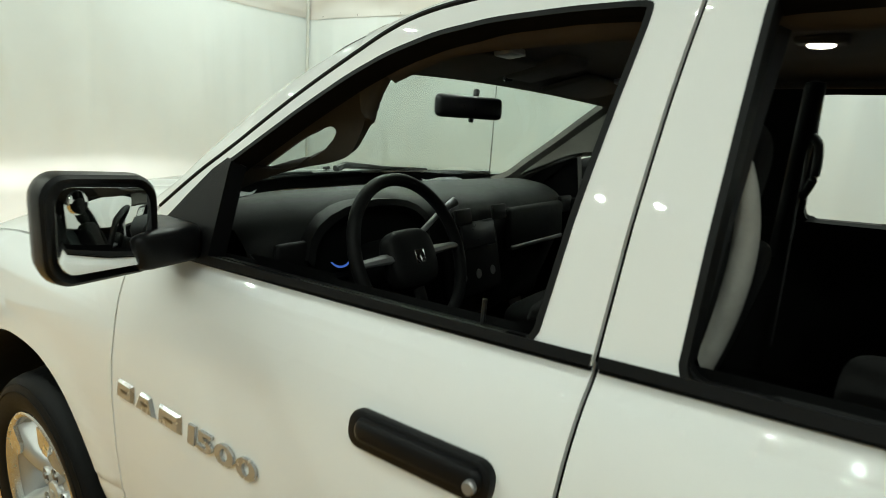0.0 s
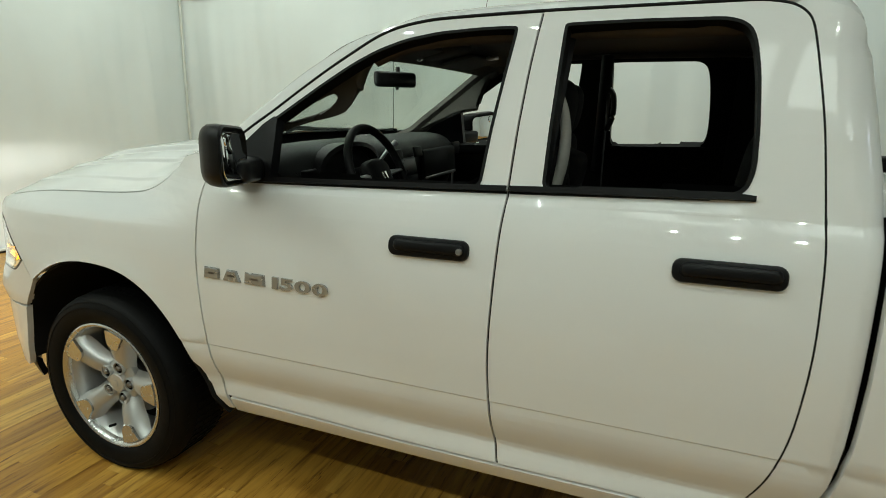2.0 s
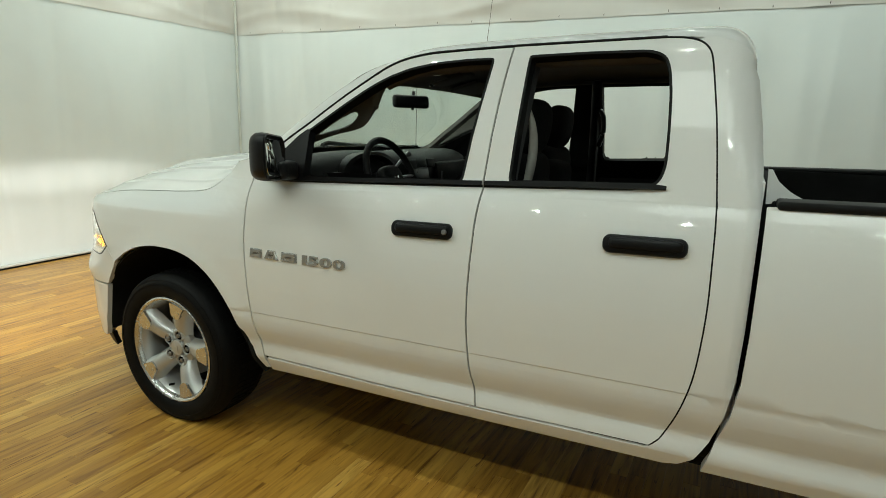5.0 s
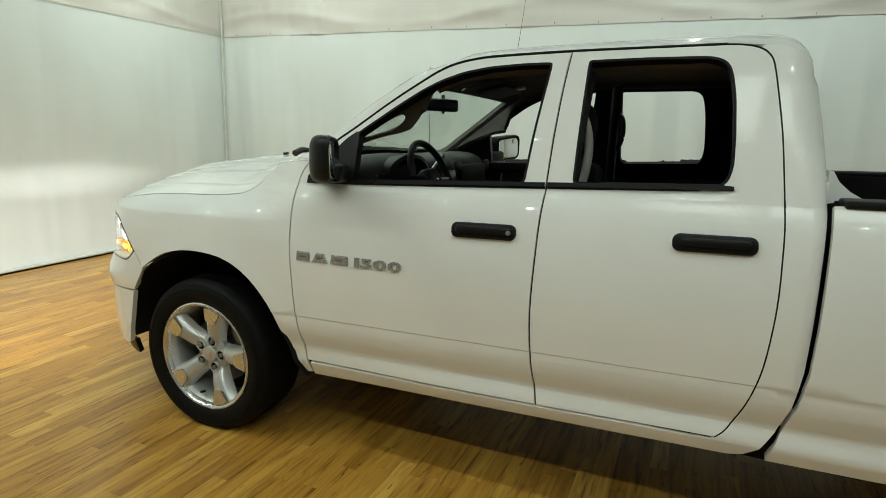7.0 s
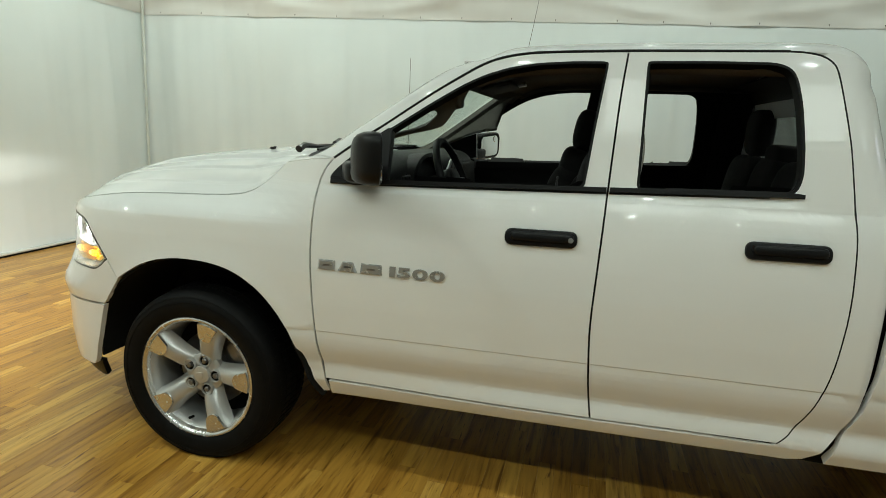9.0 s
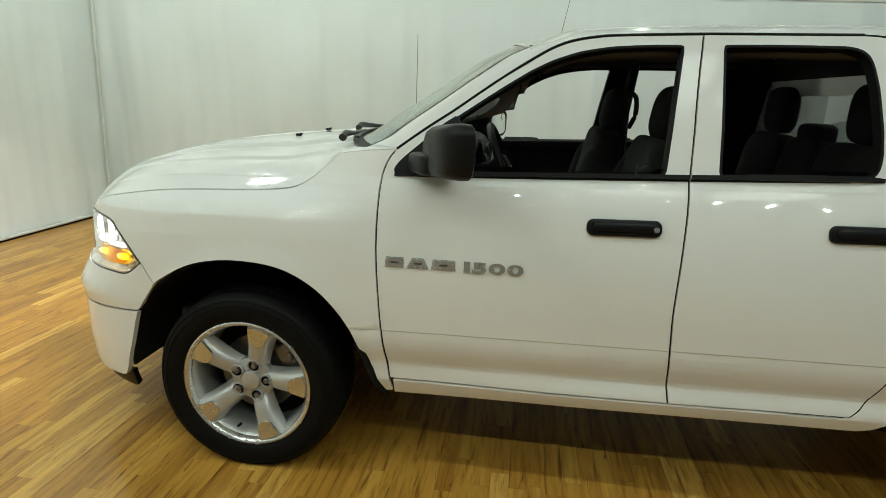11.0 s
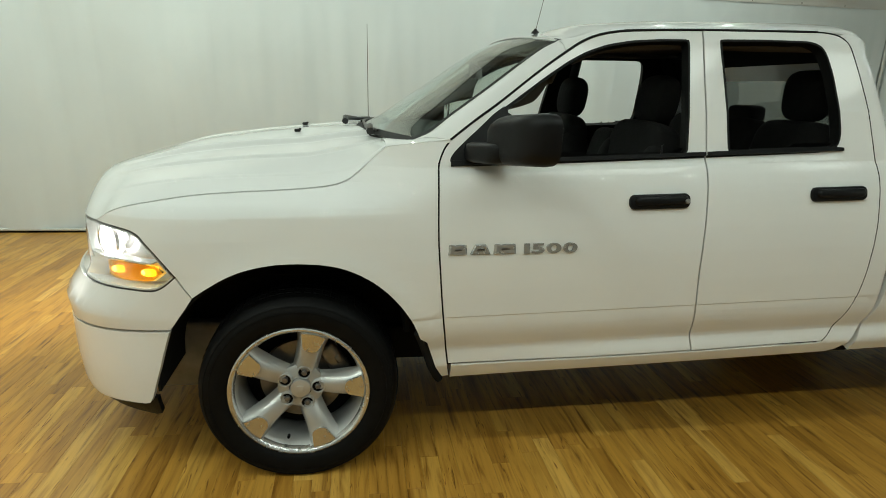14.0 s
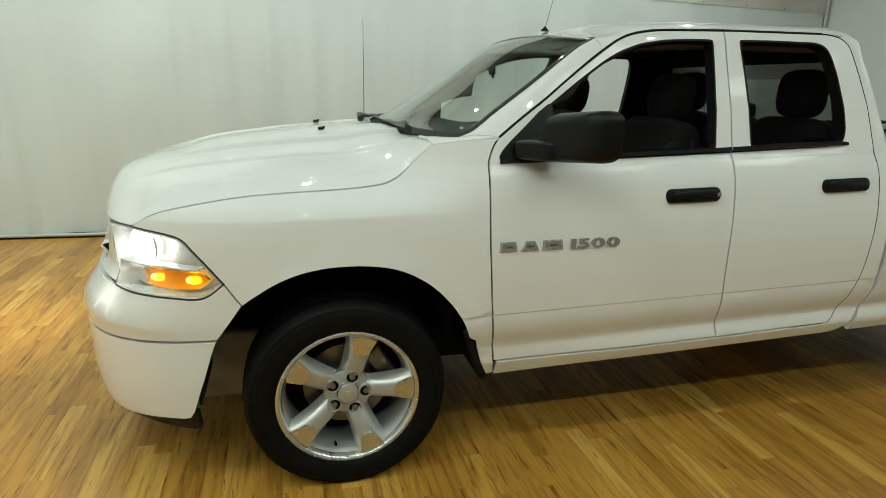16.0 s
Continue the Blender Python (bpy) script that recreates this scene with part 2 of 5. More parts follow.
def lathe(profile, m, n=64, closed=False):
    """Turn a profile of (radius, along) round the local z axis, then place it by m."""
    b = bmesh.new()
    rings = []
    for r, h in profile:
        if r < 1e-6:
            rings.append([b.verts.new((0, 0, h))])
        else:
            rings.append([b.verts.new((r * math.cos(a), r * math.sin(a), h)) for a in (2 * math.pi * j / n for j in range(n))])
    if closed:
        rings.append(rings[0])
    for r0, r1 in zip(rings, rings[1:]):
        for j in range(n):
            q = [r0[j % len(r0)], r0[(j + 1) % len(r0)], r1[(j + 1) % len(r1)], r1[j % len(r1)]]
            q = [v for i, v in enumerate(q) if v not in q[:i]]
            if len(q) > 2:
                b.faces.new(q)
    bmesh.ops.recalc_face_normals(b, faces=b.faces)
    bmesh.ops.transform(b, matrix=m, verts=b.verts)
    return b


def spline(pts, n=6, closed=False):
    """Points of a smooth curve through pts (any dimension)."""
    k = len(pts)
    out = []
    P = [np.array(p, float) for p in pts]
    for i in range(k if closed else k - 1):
        p1, p2 = P[i], P[(i + 1) % k]
        p0 = P[i - 1] if closed or i else 2 * p1 - p2
        p3 = P[(i + 2) % k] if closed or i < k - 2 else 2 * p2 - p1
        for j in range(n):
            t = j / n
            out.append(tuple(0.5 * (2 * p1 + (p2 - p0) * t + (2 * p0 - 5 * p1 + 4 * p2 - p3) * t * t + (3 * p1 - p0 - 3 * p2 + p3) * t ** 3)))
    if not closed:
        out.append(tuple(P[-1]))
    return out


def grid_mesh(rows, bm=None):
    """A sheet from rows of points."""
    b = bm or bmesh.new()
    vs = [[b.verts.new(p) for p in row] for row in rows]
    for r0, r1 in zip(vs, vs[1:]):
        for j in range(len(r0) - 1):
            b.faces.new((r0[j], r0[j + 1], r1[j + 1], r1[j]))
    return b


def thicken(bm, d, away=None):
    """Give a sheet thickness d behind its faces. away: a point that the faces should look away from."""
    bmesh.ops.remove_doubles(bm, verts=bm.verts, dist=1e-5)
    bmesh.ops.recalc_face_normals(bm, faces=bm.faces)
    bm.normal_update()
    if away is not None:
        a = Vector(away)
        s = sum((f.calc_center_median() - a).normalized().dot(f.normal) * f.calc_area() for f in bm.faces)
        if s < 0:
            bmesh.ops.reverse_faces(bm, faces=bm.faces)
            bm.normal_update()
    outer = list(bm.verts)
    faces = list(bm.faces)
    rim = [e for e in bm.edges if len(e.link_faces) == 1]
    twin = {v: bm.verts.new(v.co - v.normal * d) for v in outer}
    for f in faces:
        bm.faces.new([twin[v] for v in reversed(f.verts)])
    for e in rim:
        l = e.link_loops[0]
        a, c = l.vert, l.link_loop_next.vert
        bm.faces.new((c, a, twin[a], twin[c]))
    return bm


# ---- the truck's skin: x runs to its tail, its left side lies at minus y ----
RAKE = 0.028
NOSE, TURN_IN = -0.93, -0.30
DOOR_PROFILE = ((0.30, 0.89), (0.36, 0.916), (0.385, 0.926), (0.40, 0.935), (0.44, 0.954), (0.455, 0.960), (0.475, 0.9615), (0.50, 0.9625), (0.525, 0.9625), (0.540, 0.9650), (0.552, 0.9700), (0.567, 0.9765), (0.585, 0.9840), (0.605, 0.9908), (0.63, 0.9970), (0.655, 1.0008), (0.682, 1.0018), (0.686, 1.0045), (0.80, 1.009), (0.92, 1.008), (1.02, 1.001), (1.07, 0.994), (1.115, 0.987), (1.155, 0.979), (1.185, 0.971), (1.21, 0.962), (1.232, 0.952), (1.252, 0.941), (1.268, 0.931), (1.285, 0.926), (1.298, 0.9228), (1.310, 0.9195), (1.33, 0.9136), (1.47, 0.872), (1.62, 0.812), (1.75, 0.756), (1.80, 0.729), (1.83, 0.70), (1.86, 0.64))
FENDER_PROFILE = ((0.30, 0.90), (0.36, 0.925), (0.45, 0.955), (0.55, 0.975), (0.65, 0.990), (0.72, 0.998), (0.90, 1.006), (1.02, 1.003), (1.085, 0.9955), (1.103, 0.9925), (1.109, 0.9895), (1.128, 0.975), (1.145, 0.953), (1.18, 0.895), (1.21, 0.845), (1.25, 0.80), (1.30, 0.755), (1.40, 0.70), (1.86, 0.60))
NOSE_X = ((0.22, -0.98), (0.27, -1.02), (0.33, -1.045), (0.45, -1.055), (0.60, -1.058), (0.70, -1.045), (0.78, -1.00), (0.82, -0.985), (0.86, -0.95), (1.05, -0.94), (1.12, -0.93), (1.3, -0.8))
BELT_GROOVE = ((-0.040, 0.0), (-0.034, 0.0002), (-0.017, 0.0072), (-0.002, 0.0132), (0.003, 0.0))
BUMPER_WIDE = ((0.22, 0.93), (0.27, 0.955), (0.33, 0.972), (0.45, 0.985), (0.62, 0.990), (0.70, 0.90))
SE = 2.6
_t = np.linspace(0, math.pi / 2, 300)
_bx, _by = np.sin(_t) ** (2 / SE), np.cos(_t) ** (2 / SE)
_s = np.concatenate([[0], np.cumsum(np.hypot(np.diff(_bx * (TURN_IN - NOSE)), np.diff(_by)))])
ARC = float(_s[-1])


def table(v, rows):
    return float(np.interp(v, [r[0] for r in rows], [r[1] for r in rows]))


def ease(v, a, b):
    t = min(1, max(0, (v - a) / (b - a)))
    return t * t * (3 - 2 * t)


def belt_line(x):
    return 1.275 + 0.050 * (x - 0.6)


def half_width(x, z):
    zr = z - RAKE * (x - 0.6)
    k = ease(x, 0.12, 0.56)
    flare = 0.013 * ease(x, 0.70, 1.5) * (1 - ease(zr, 0.458, 0.532)) * ease(zr, 0.355, 0.405)
    return (1 - k) * table(zr, FENDER_PROFILE) + k * table(zr, DOOR_PROFILE) + flare - table(z - belt_line(x), BELT_GROOVE) * ease(x, 0.55, 0.68) * (1 - ease(x, 2.20, 2.28))


def tail_x(z):
    """The x of the cab's rearmost edge at height z."""
    return table(z, ((1.30, 2.536), (1.434, 2.528), (1.559, 2.511), (1.704, 2.485), (1.74, 2.471), (1.84, 2.470)))


ROOF_X0, ROOF_XE, ROOF_ZE = 2.315, 2.470, 1.74


def roof_drop(x, flat, p):
    """Height of the roof near its rear end, where it rounds off downwards."""
    f = min(1, max(0, (x - ROOF_X0) / (ROOF_XE - ROOF_X0)))
    return ROOF_ZE + (flat - ROOF_ZE) * (1 - f ** p) ** (1 / p)


def roof_edge(x):
    """Height of the roof's side edge."""
    return roof_drop(x, table(min(x, ROOF_X0), ROOF_SEAM) + 0.004, 2.0)


def skin(u, z, side=-1, out=0.0, tail=None):
    """The place on the truck's skin at u along its side (running on round the nose) and height z. out: so far off the skin.
    tail: the x at which the skin has turned in to face backwards."""
    w = half_width(max(u, TURN_IN), z)
    if u >= TURN_IN:
        if tail is not None:
            r = 0.045 + 0.065 * ease(z, 1.25, 1.55)
            d = u - (tail_x(z) - r)
            if d > 0:
                w -= r - math.sqrt(max(0, r * r - d * d))
        return Vector((u, side * (w + out), z))
    s = min(TURN_IN - u, ARC)
    w += max(0.0, table(z, BUMPER_WIDE) - w) * ease(s, 0.05, 0.24)
    fx, fy = float(np.interp(s, _s, _bx)), float(np.interp(s, _s, _by))
    a = TURN_IN - table(z, NOSE_X)
    p = Vector((TURN_IN - a * fx, side * w * fy, z))
    if out:
        n = Vector((-(fx ** (SE - 1)) / a, side * fy ** (SE - 1) / w, 0)).normalized()
        p += n * out
    return p


def inset(loop, d):
    """Draw a closed outline in by d."""
    k = len(loop)
    area = sum(loop[i][0] * loop[(i + 1) % k][1] - loop[(i + 1) % k][0] * loop[i][1] for i in range(k))
    s = 1 if area > 0 else -1
    out = []
    for i in range(k):
        a, p, c = (Vector(loop[j % k][:2]) for j in (i - 1, i, i + 1))
        e0, e1 = (p - a), (c - p)
        if e0.length < 1e-7 or e1.length < 1e-7:
            continue
        e0.normalize(), e1.normalize()
        n0, n1 = Vector((-e0.y, e0.x)) * s, Vector((-e1.y, e1.x)) * s
        n = n0 + n1
        if n.length < 0.2:
            out.append((p.x, p.y))
            continue
        n.normalize()
        q = p + n * d / max(0.4, n.dot(n0))
        out.append((q.x, q.y))
    return out


def panel(outer, holes=(), side=-1, thick=0.02, out=0.0, tail=None, step=0.05, seam=0.003, bm=None, bumps=None):
    """A sheet of the skin inside an outline of (u, z), less the holes, with real thickness."""
    b = bmesh.new()
    edges = []
    for lp in (inset(outer, seam) if seam else outer, *holes):
        vs = [b.verts.new((p[0], 0, p[1])) for p in lp]
        edges += [b.edges.new((vs[i], vs[(i + 1) % len(vs)])) for i in range(len(vs))]
    bmesh.ops.triangle_fill(b, edges=edges, use_beauty=True)
    us = [v.co.x for v in b.verts]
    zs = [v.co.z for v in b.verts]

    def cut(co, no):
        bmesh.ops.bisect_plane(b, geom=list(b.verts) + list(b.edges) + list(b.faces), dist=1e-5, plane_co=co, plane_no=no)

    for rows in ((DOOR_PROFILE if max(us) > 0.3 else ()), (FENDER_PROFILE if min(us) < 0.5 else ())):
        for zr, _ in rows:
            if min(zs) - 0.1 < zr < max(zs) + 0.05:
                cut((0.6, 0, zr), (-RAKE, 0, 1))
    if max(us) > 0.6 and max(zs) > 1.27:
        for d, _ in BELT_GROOVE:
            cut((0.6, 0, 1.275 + d), (-0.050, 0, 1))
    z = math.floor(min(zs) / step) * step
    while z < max(zs):
        cut((0, 0, z), (0, 0, 1))
        z += step
    u = math.floor(min(us) / step) * step
    while u < max(us):
        cut((u, 0, 0), (1, 0, 0))
        u += step if u > -0.2 else step / 2
    if tail is not None:
        for d in (0.0, 0.03, 0.055, 0.065, 0.075, 0.085, 0.093, 0.1, 0.106):
            cut((2.426 + d, 0, 0), (1, 0, 0))
            cut((2.340 + d, 0, 1.84), (1, 0, 0.15))
    for v in b.verts:
        extra = bumps(v.co.x, v.co.z) if bumps else 0.0
        v.co = skin(v.co.x, v.co.z, side, out + extra, tail)
    thicken(b, thick, (1.2, 0, 0.9))
    return merge(bm, b) if bm else b


# outlines of the panels, as (u, z)
ROOF_SEAM = [(0.589, 1.369), (0.686, 1.443), (0.789, 1.516), (0.880, 1.585), (0.972, 1.652), (1.065, 1.714), (1.133, 1.756), (1.200, 1.784), (1.282, 1.802), (1.377, 1.812), (1.663, 1.826), (1.961, 1.834), (2.194, 1.840), (2.24, 1.8385), (2.29, 1.8345), (2.315, 1.833)]
FRONT_SEAM = [(0.611, 0.395), (0.598, 0.462), (0.568, 0.678), (0.549, 0.886), (0.540, 1.037), (0.541, 1.244), (0.548, 1.295), (0.566, 1.338), (0.589, 1.369)]
MID_SEAM = [(1.671, 0.489), (1.656, 0.58), (1.643, 0.699), (1.632, 0.862), (1.635, 1.079), (1.641, 1.330), (1.650, 1.638), (1.663, 1.826)]
REAR_SEAM = [(2.300, 0.512), (2.335, 0.552), (2.366, 0.625), (2.396, 0.726), (2.414, 0.831), (2.424, 1.003), (2.421, 1.165), (2.415, 1.288), (2.401, 1.415), (2.384, 1.545), (2.367, 1.645), (2.343, 1.765), (2.324, 1.805), (2.290, 1.828), (2.240, 1.838), (2.194, 1.840)]
ARCH = [(0.478, 0.589), (0.445, 0.665), (0.394, 0.740), (0.325, 0.811), (0.247, 0.863), (0.168, 0.895), (0.076, 0.910), (-0.029, 0.912), (-0.107, 0.904), (-0.187, 0.885), (-0.261, 0.853), (-0.324, 0.813), (-0.362, 0.783)]
HOOD_CUT = [(-0.770, 1.045), (-0.690, 1.085), (-0.594, 1.115), (-0.402, 1.148), (-0.217, 1.162), (-0.025, 1.172), (0.12, 1.184), (0.185, 1.200), (0.235, 1.232), (0.285, 1.278), (0.322, 1.312), (0.352, 1.336)]
LAMP_TOP = [(-0.421, 0.866), (-0.470, 0.928), (-0.520, 0.985), (-0.560, 1.022), (-0.635, 1.037), (-0.770, 1.044)]
LAMP_LOW = [(-0.421, 0.866), (-0.483, 0.812), (-0.588, 0.809), (-0.751, 0.809), (-0.852, 0.813)]
LAMP_IN = [(-0.852, 0.813), (-0.910, 0.912), (-0.965, 1.032)]
WINDOW_F = [(0.590, 1.286), (0.944, 1.301), (1.25, 1.314), (1.556, 1.329), (1.574, 1.56), (1.595, 1.776), (1.588, 1.783), (1.483, 1.780), (1.348, 1.769), (1.240, 1.749), (1.146, 1.716), (1.066, 1.674), (0.960, 1.604), (0.856, 1.530), (0.777, 1.474), (0.700, 1.412), (0.620, 1.340), (0.590, 1.305)]
WINDOW_R = [(1.738, 1.338), (1.98, 1.349), (2.205, 1.362), (2.238, 1.380), (2.252, 1.429), (2.248, 1.530), (2.236, 1.659), (2.219, 1.745), (2.198, 1.782), (2.150, 1.798), (1.940, 1.796), (1.740, 1.789), (1.734, 1.783), (1.736, 1.56)]


def belt_z(u):
    """Height of the lower edge of the belt moulding."""
    return 1.277 + 0.0405 * (u - 0.6) + 0.0060 * (u - 0.6) ** 2


def soften(loop, most=(0.016, 0.007)):
    """Round the corners of a closed outline by cutting them."""
    for m in most:
        out = []
        for i in range(len(loop)):
            a, c = Vector(loop[i]), Vector(loop[(i + 1) % len(loop)])
            d = c - a
            k = min(0.25, m / max(1e-6, d.length))
            out += [tuple(a + d * k), tuple(c - d * k)]
        loop = out
    return loop


def capsule(w, h, d, r, edge):
    """A slab with rounded corners, w by h, d thick, with softened edges."""
    b = bmesh.new()
    loop = []
    for cx, cz, a0 in ((w / 2 - r, h / 2 - r, 0), (r - w / 2, h / 2 - r, 90), (r - w / 2, r - h / 2, 180), (w / 2 - r, r - h / 2, 270)):
        loop += [(cx + r * math.cos(radians(a0 + 18 * k)), cz + r * math.sin(radians(a0 + 18 * k))) for k in range(6)]
    rings = []
    for y, i in ((d / 2, 0.0), (edge - d / 2, 0.0), (0.3 * edge - d / 2, 0.3 * edge), (-d / 2, edge)):
        rings.append([b.verts.new((x * (1 - 2 * i / w), y, z * (1 - 2 * i / h))) for x, z in loop])
    n = len(loop)
    for q0, q1 in zip(rings, rings[1:]):
        for k in range(n):
            b.faces.new((q0[k], q0[(k + 1) % n], q1[(k + 1) % n], q1[k]))
    b.faces.new(rings[0])
    b.faces.new(rings[-1])
    bmesh.ops.recalc_face_normals(b, faces=b.faces)
    return b


def smooth(pts, n=5):
    return spline(pts, n)


TRUCK = thing("pickup_truck", (1.8, 0, 0), "white four-door pickup truck parked on a wood floor, headlamps on", "pickup truck")

# front fenders, doors and cab sides, on both sides
for side in (-1, 1):
    win_f, win_r = soften(WINDOW_F), soften(WINDOW_R) if side < 0 else soften(WINDOW_R, (0.030, 0.014))
    if side > 0:
        win_r = [(u - 0.058 * (1 - ease(u, 1.76, 1.95)), z) for u, z in win_r]
    outline = smooth(LAMP_TOP)[:-1] + smooth(HOOD_CUT)[:-1] + [(0.352, 1.336), (0.41, 1.348), (0.49, 1.361)] + smooth(FRONT_SEAM)[::-1]
    outline += [(0.579, 0.388), (0.545, 0.450), (0.505, 0.572)] + smooth(ARCH)
    lip = lambda u, z: 0.010 * math.exp(-((math.hypot(u - 0.03, (z - 0.40)) - 0.515) / 0.05) ** 2) if z > 0.5 and u > -0.4 else 0.0
    part("front_fender", panel(outline, side=side, thick=0.012, step=0.04, bumps=lip), PAINT, TRUCK)
    bottom = [(0.598, 0.462), (1.185, 0.474), (1.671, 0.489)]
    door_f = bottom[:-1] + smooth(MID_SEAM)[:-1] + smooth(ROOF_SEAM[:11])[::-1][:-1] + smooth(FRONT_SEAM[1:])[::-1][:-1]
    fd = part("front_door", panel(door_f, [win_f], side=side, thick=0.012, seam=0.004), PAINT, TRUCK, "", 27)
    door_r = smooth(MID_SEAM)[::-1][:-1] + [(1.671, 0.489), (2.0, 0.502)] + smooth(REAR_SEAM)[:-1] + smooth(ROOF_SEAM[10:13])[::-1][:-1]
    rd = part("rear_door", panel(door_r, [win_r], side=side, thick=0.012, seam=0.003, step=0.03), PAINT, TRUCK, "", 27)
    sill = [(0.612, 0.384), (1.4, 0.414), (2.345, 0.448), (2.395, 0.462), (2.440, 0.500), (2.480, 0.570), (2.512, 0.680), (2.530, 0.80), (2.535, 0.95), (2.535, 1.33), (2.527, 1.434), (2.510, 1.559), (2.484, 1.704), (2.470, 1.738)] + [(x, roof_edge(x) + 0.0035) for x in (2.468, 2.462, 2.452, 2.438, 2.42, 2.395, 2.365, 2.335, 2.315)] + [(2.300, 1.8345)]
    cab = sill + smooth(REAR_SEAM[:14])[::-1][:-1] + [(2.285, 0.506), (1.671, 0.483), (1.185, 0.468), (0.612, 0.456)]
    part("cab_side", panel(cab, side=side, thick=0.012, tail=2.536, seam=0.002), PAINT, TRUCK)
    part("door_gap_seal", tube([skin(u, z + 0.002, side, -0.0030) for u, z in smooth(ROOF_SEAM[:13])], 0.0050, 8), LINING, TRUCK)
    part("door_gap_seal", tube([skin(u, z, side, -0.0045) for u, z in smooth(REAR_SEAM)], 0.0048, 8), LINING, TRUCK)
    # black inner lining of the doors, that frames the windows from within
    small_f, small_r = inset(win_f, 0.006), inset(win_r, 0.006)
    if side > 0:
        small_f = [(u - (0.085 - 0.05 * (z - 1.3)) * ease(u, 1.40, 1.55), z) for u, z in small_f]
        small_r = [(u - 0.075 * ease(u, 1.95, 2.16), z) for u, z in small_r]
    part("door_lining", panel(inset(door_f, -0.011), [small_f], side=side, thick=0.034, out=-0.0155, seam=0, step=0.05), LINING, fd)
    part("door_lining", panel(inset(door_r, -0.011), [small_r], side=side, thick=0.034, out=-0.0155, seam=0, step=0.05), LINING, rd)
    for owner, win in ((fd, win_f), (rd, win_r)):
        part("window_seal", panel(inset(win, -0.003), [inset(win, 0.006)], side=side, thick=0.020, out=0.0015, seam=0, step=0.08), LINING, owner)
    # belt mouldings
    for owner, u0, u1, tip in ((fd, 0.590, 1.636, 0), (rd, 1.646, 2.262, 1)):
        lo, hi = [], []
        for i in range(13):
            u = u0 + (u1 - u0) * i / 12
            z = belt_z(u)
            wid = 0.019 * (1 if not tip or i < 11 else (13.4 - i) / 2.6)
            lo.append((u, z - 0.004))
            hi.append((u, z + wid))
        part("belt_moulding", panel(lo + hi[::-1], side=side, thick=0.018, out=0.006, seam=0, step=0.2), PLASTIC, owner)
    # sail panel that carries the mirror
    sail = [(0.590, 1.297), (0.590, 1.305), (0.620, 1.340), (0.700, 1.417), (0.760, 1.472), (0.800, 1.500), (0.815, 1.495), (0.820, 1.30)]
    part("mirror_sail", panel(sail, side=side, thick=0.04, out=0.004, seam=0, step=0.1), PLASTIC, fd)
    # pull handles
    for owner, u0, z0 in ((fd, 1.428, 1.151), (rd, 2.222, 1.186)):
        tilt = math.degrees(math.atan(0.035))
        y = half_width(u0, z0)
        lean = math.degrees(math.atan((half_width(u0, z0 - 0.03) - half_width(u0, z0 + 0.03)) / 0.06))
        h = capsule(0.256, 0.060, 0.020, 0.024, 0.006)
        grip = capsule(0.226, 0.036, 0.026, 0.016, 0.009)
        bmesh.ops.translate(grip, vec=(0.004, -0.017, 0.003), verts=grip.verts)
        for v in grip.verts:
            v.co.y += 0.012 * (v.co.x / 0.115) ** 2
        merge(h, grip)
        m = pose(u0, -(y + 0.004), z0, -lean, -tilt, 0)
        if side > 0:
            m = Matrix.Diagonal((1, -1, 1, 1)) @ m
        bmesh.ops.transform(h, matrix=m, verts=h.verts)
        bmesh.ops.recalc_face_normals(h, faces=h.faces)
        hd = part("door_handle", h, PLASTIC, owner, "black plastic pull handle")
        if owner is fd and side < 0:
            lk = lathe([(0, 0.005), (0.0075, 0.005), (0.0095, 0.003), (0.0095, -0.004)], m @ pose(0.106, -0.024, -0.002, 90, 0, 0), 24)
            part("lock", lk, SILVERTRIM, owner, "metal lock cylinder")

# plain chrome badge on each front door: one slanted block for each letter
def digit(char, u, w, zc, side):
    """One broad raised digit laid on the door's skin."""
    cu = bpy.data.curves.new("digit", "FONT")
    cu.body, cu.extrude, cu.offset, cu.resolution_u = char, 0.05, 0.028, 6
    ob = bpy.data.objects.new("digit", cu)
    b = bmesh.new()
    me = bpy.data.meshes.new_from_object(ob)
    b.from_mesh(me)
    bpy.data.objects.remove(ob)
    bpy.data.curves.remove(cu)
    bpy.data.meshes.remove(me)
    xs, ys = [v.co.x for v in b.verts], [v.co.y for v in b.verts]
    for v in b.verts:
        a = (v.co.x - min(xs)) / (max(xs) - min(xs)) * (w - 0.004)
        c = (v.co.y - min(ys)) / (max(ys) - min(ys)) * 0.040 - 0.020
        v.co = skin(u + a, zc + c + 0.017 * a, side, 0.0075 if v.co.z > 0 else 0.001)
    bmesh.ops.recalc_face_normals(b, faces=b.faces)
    return b


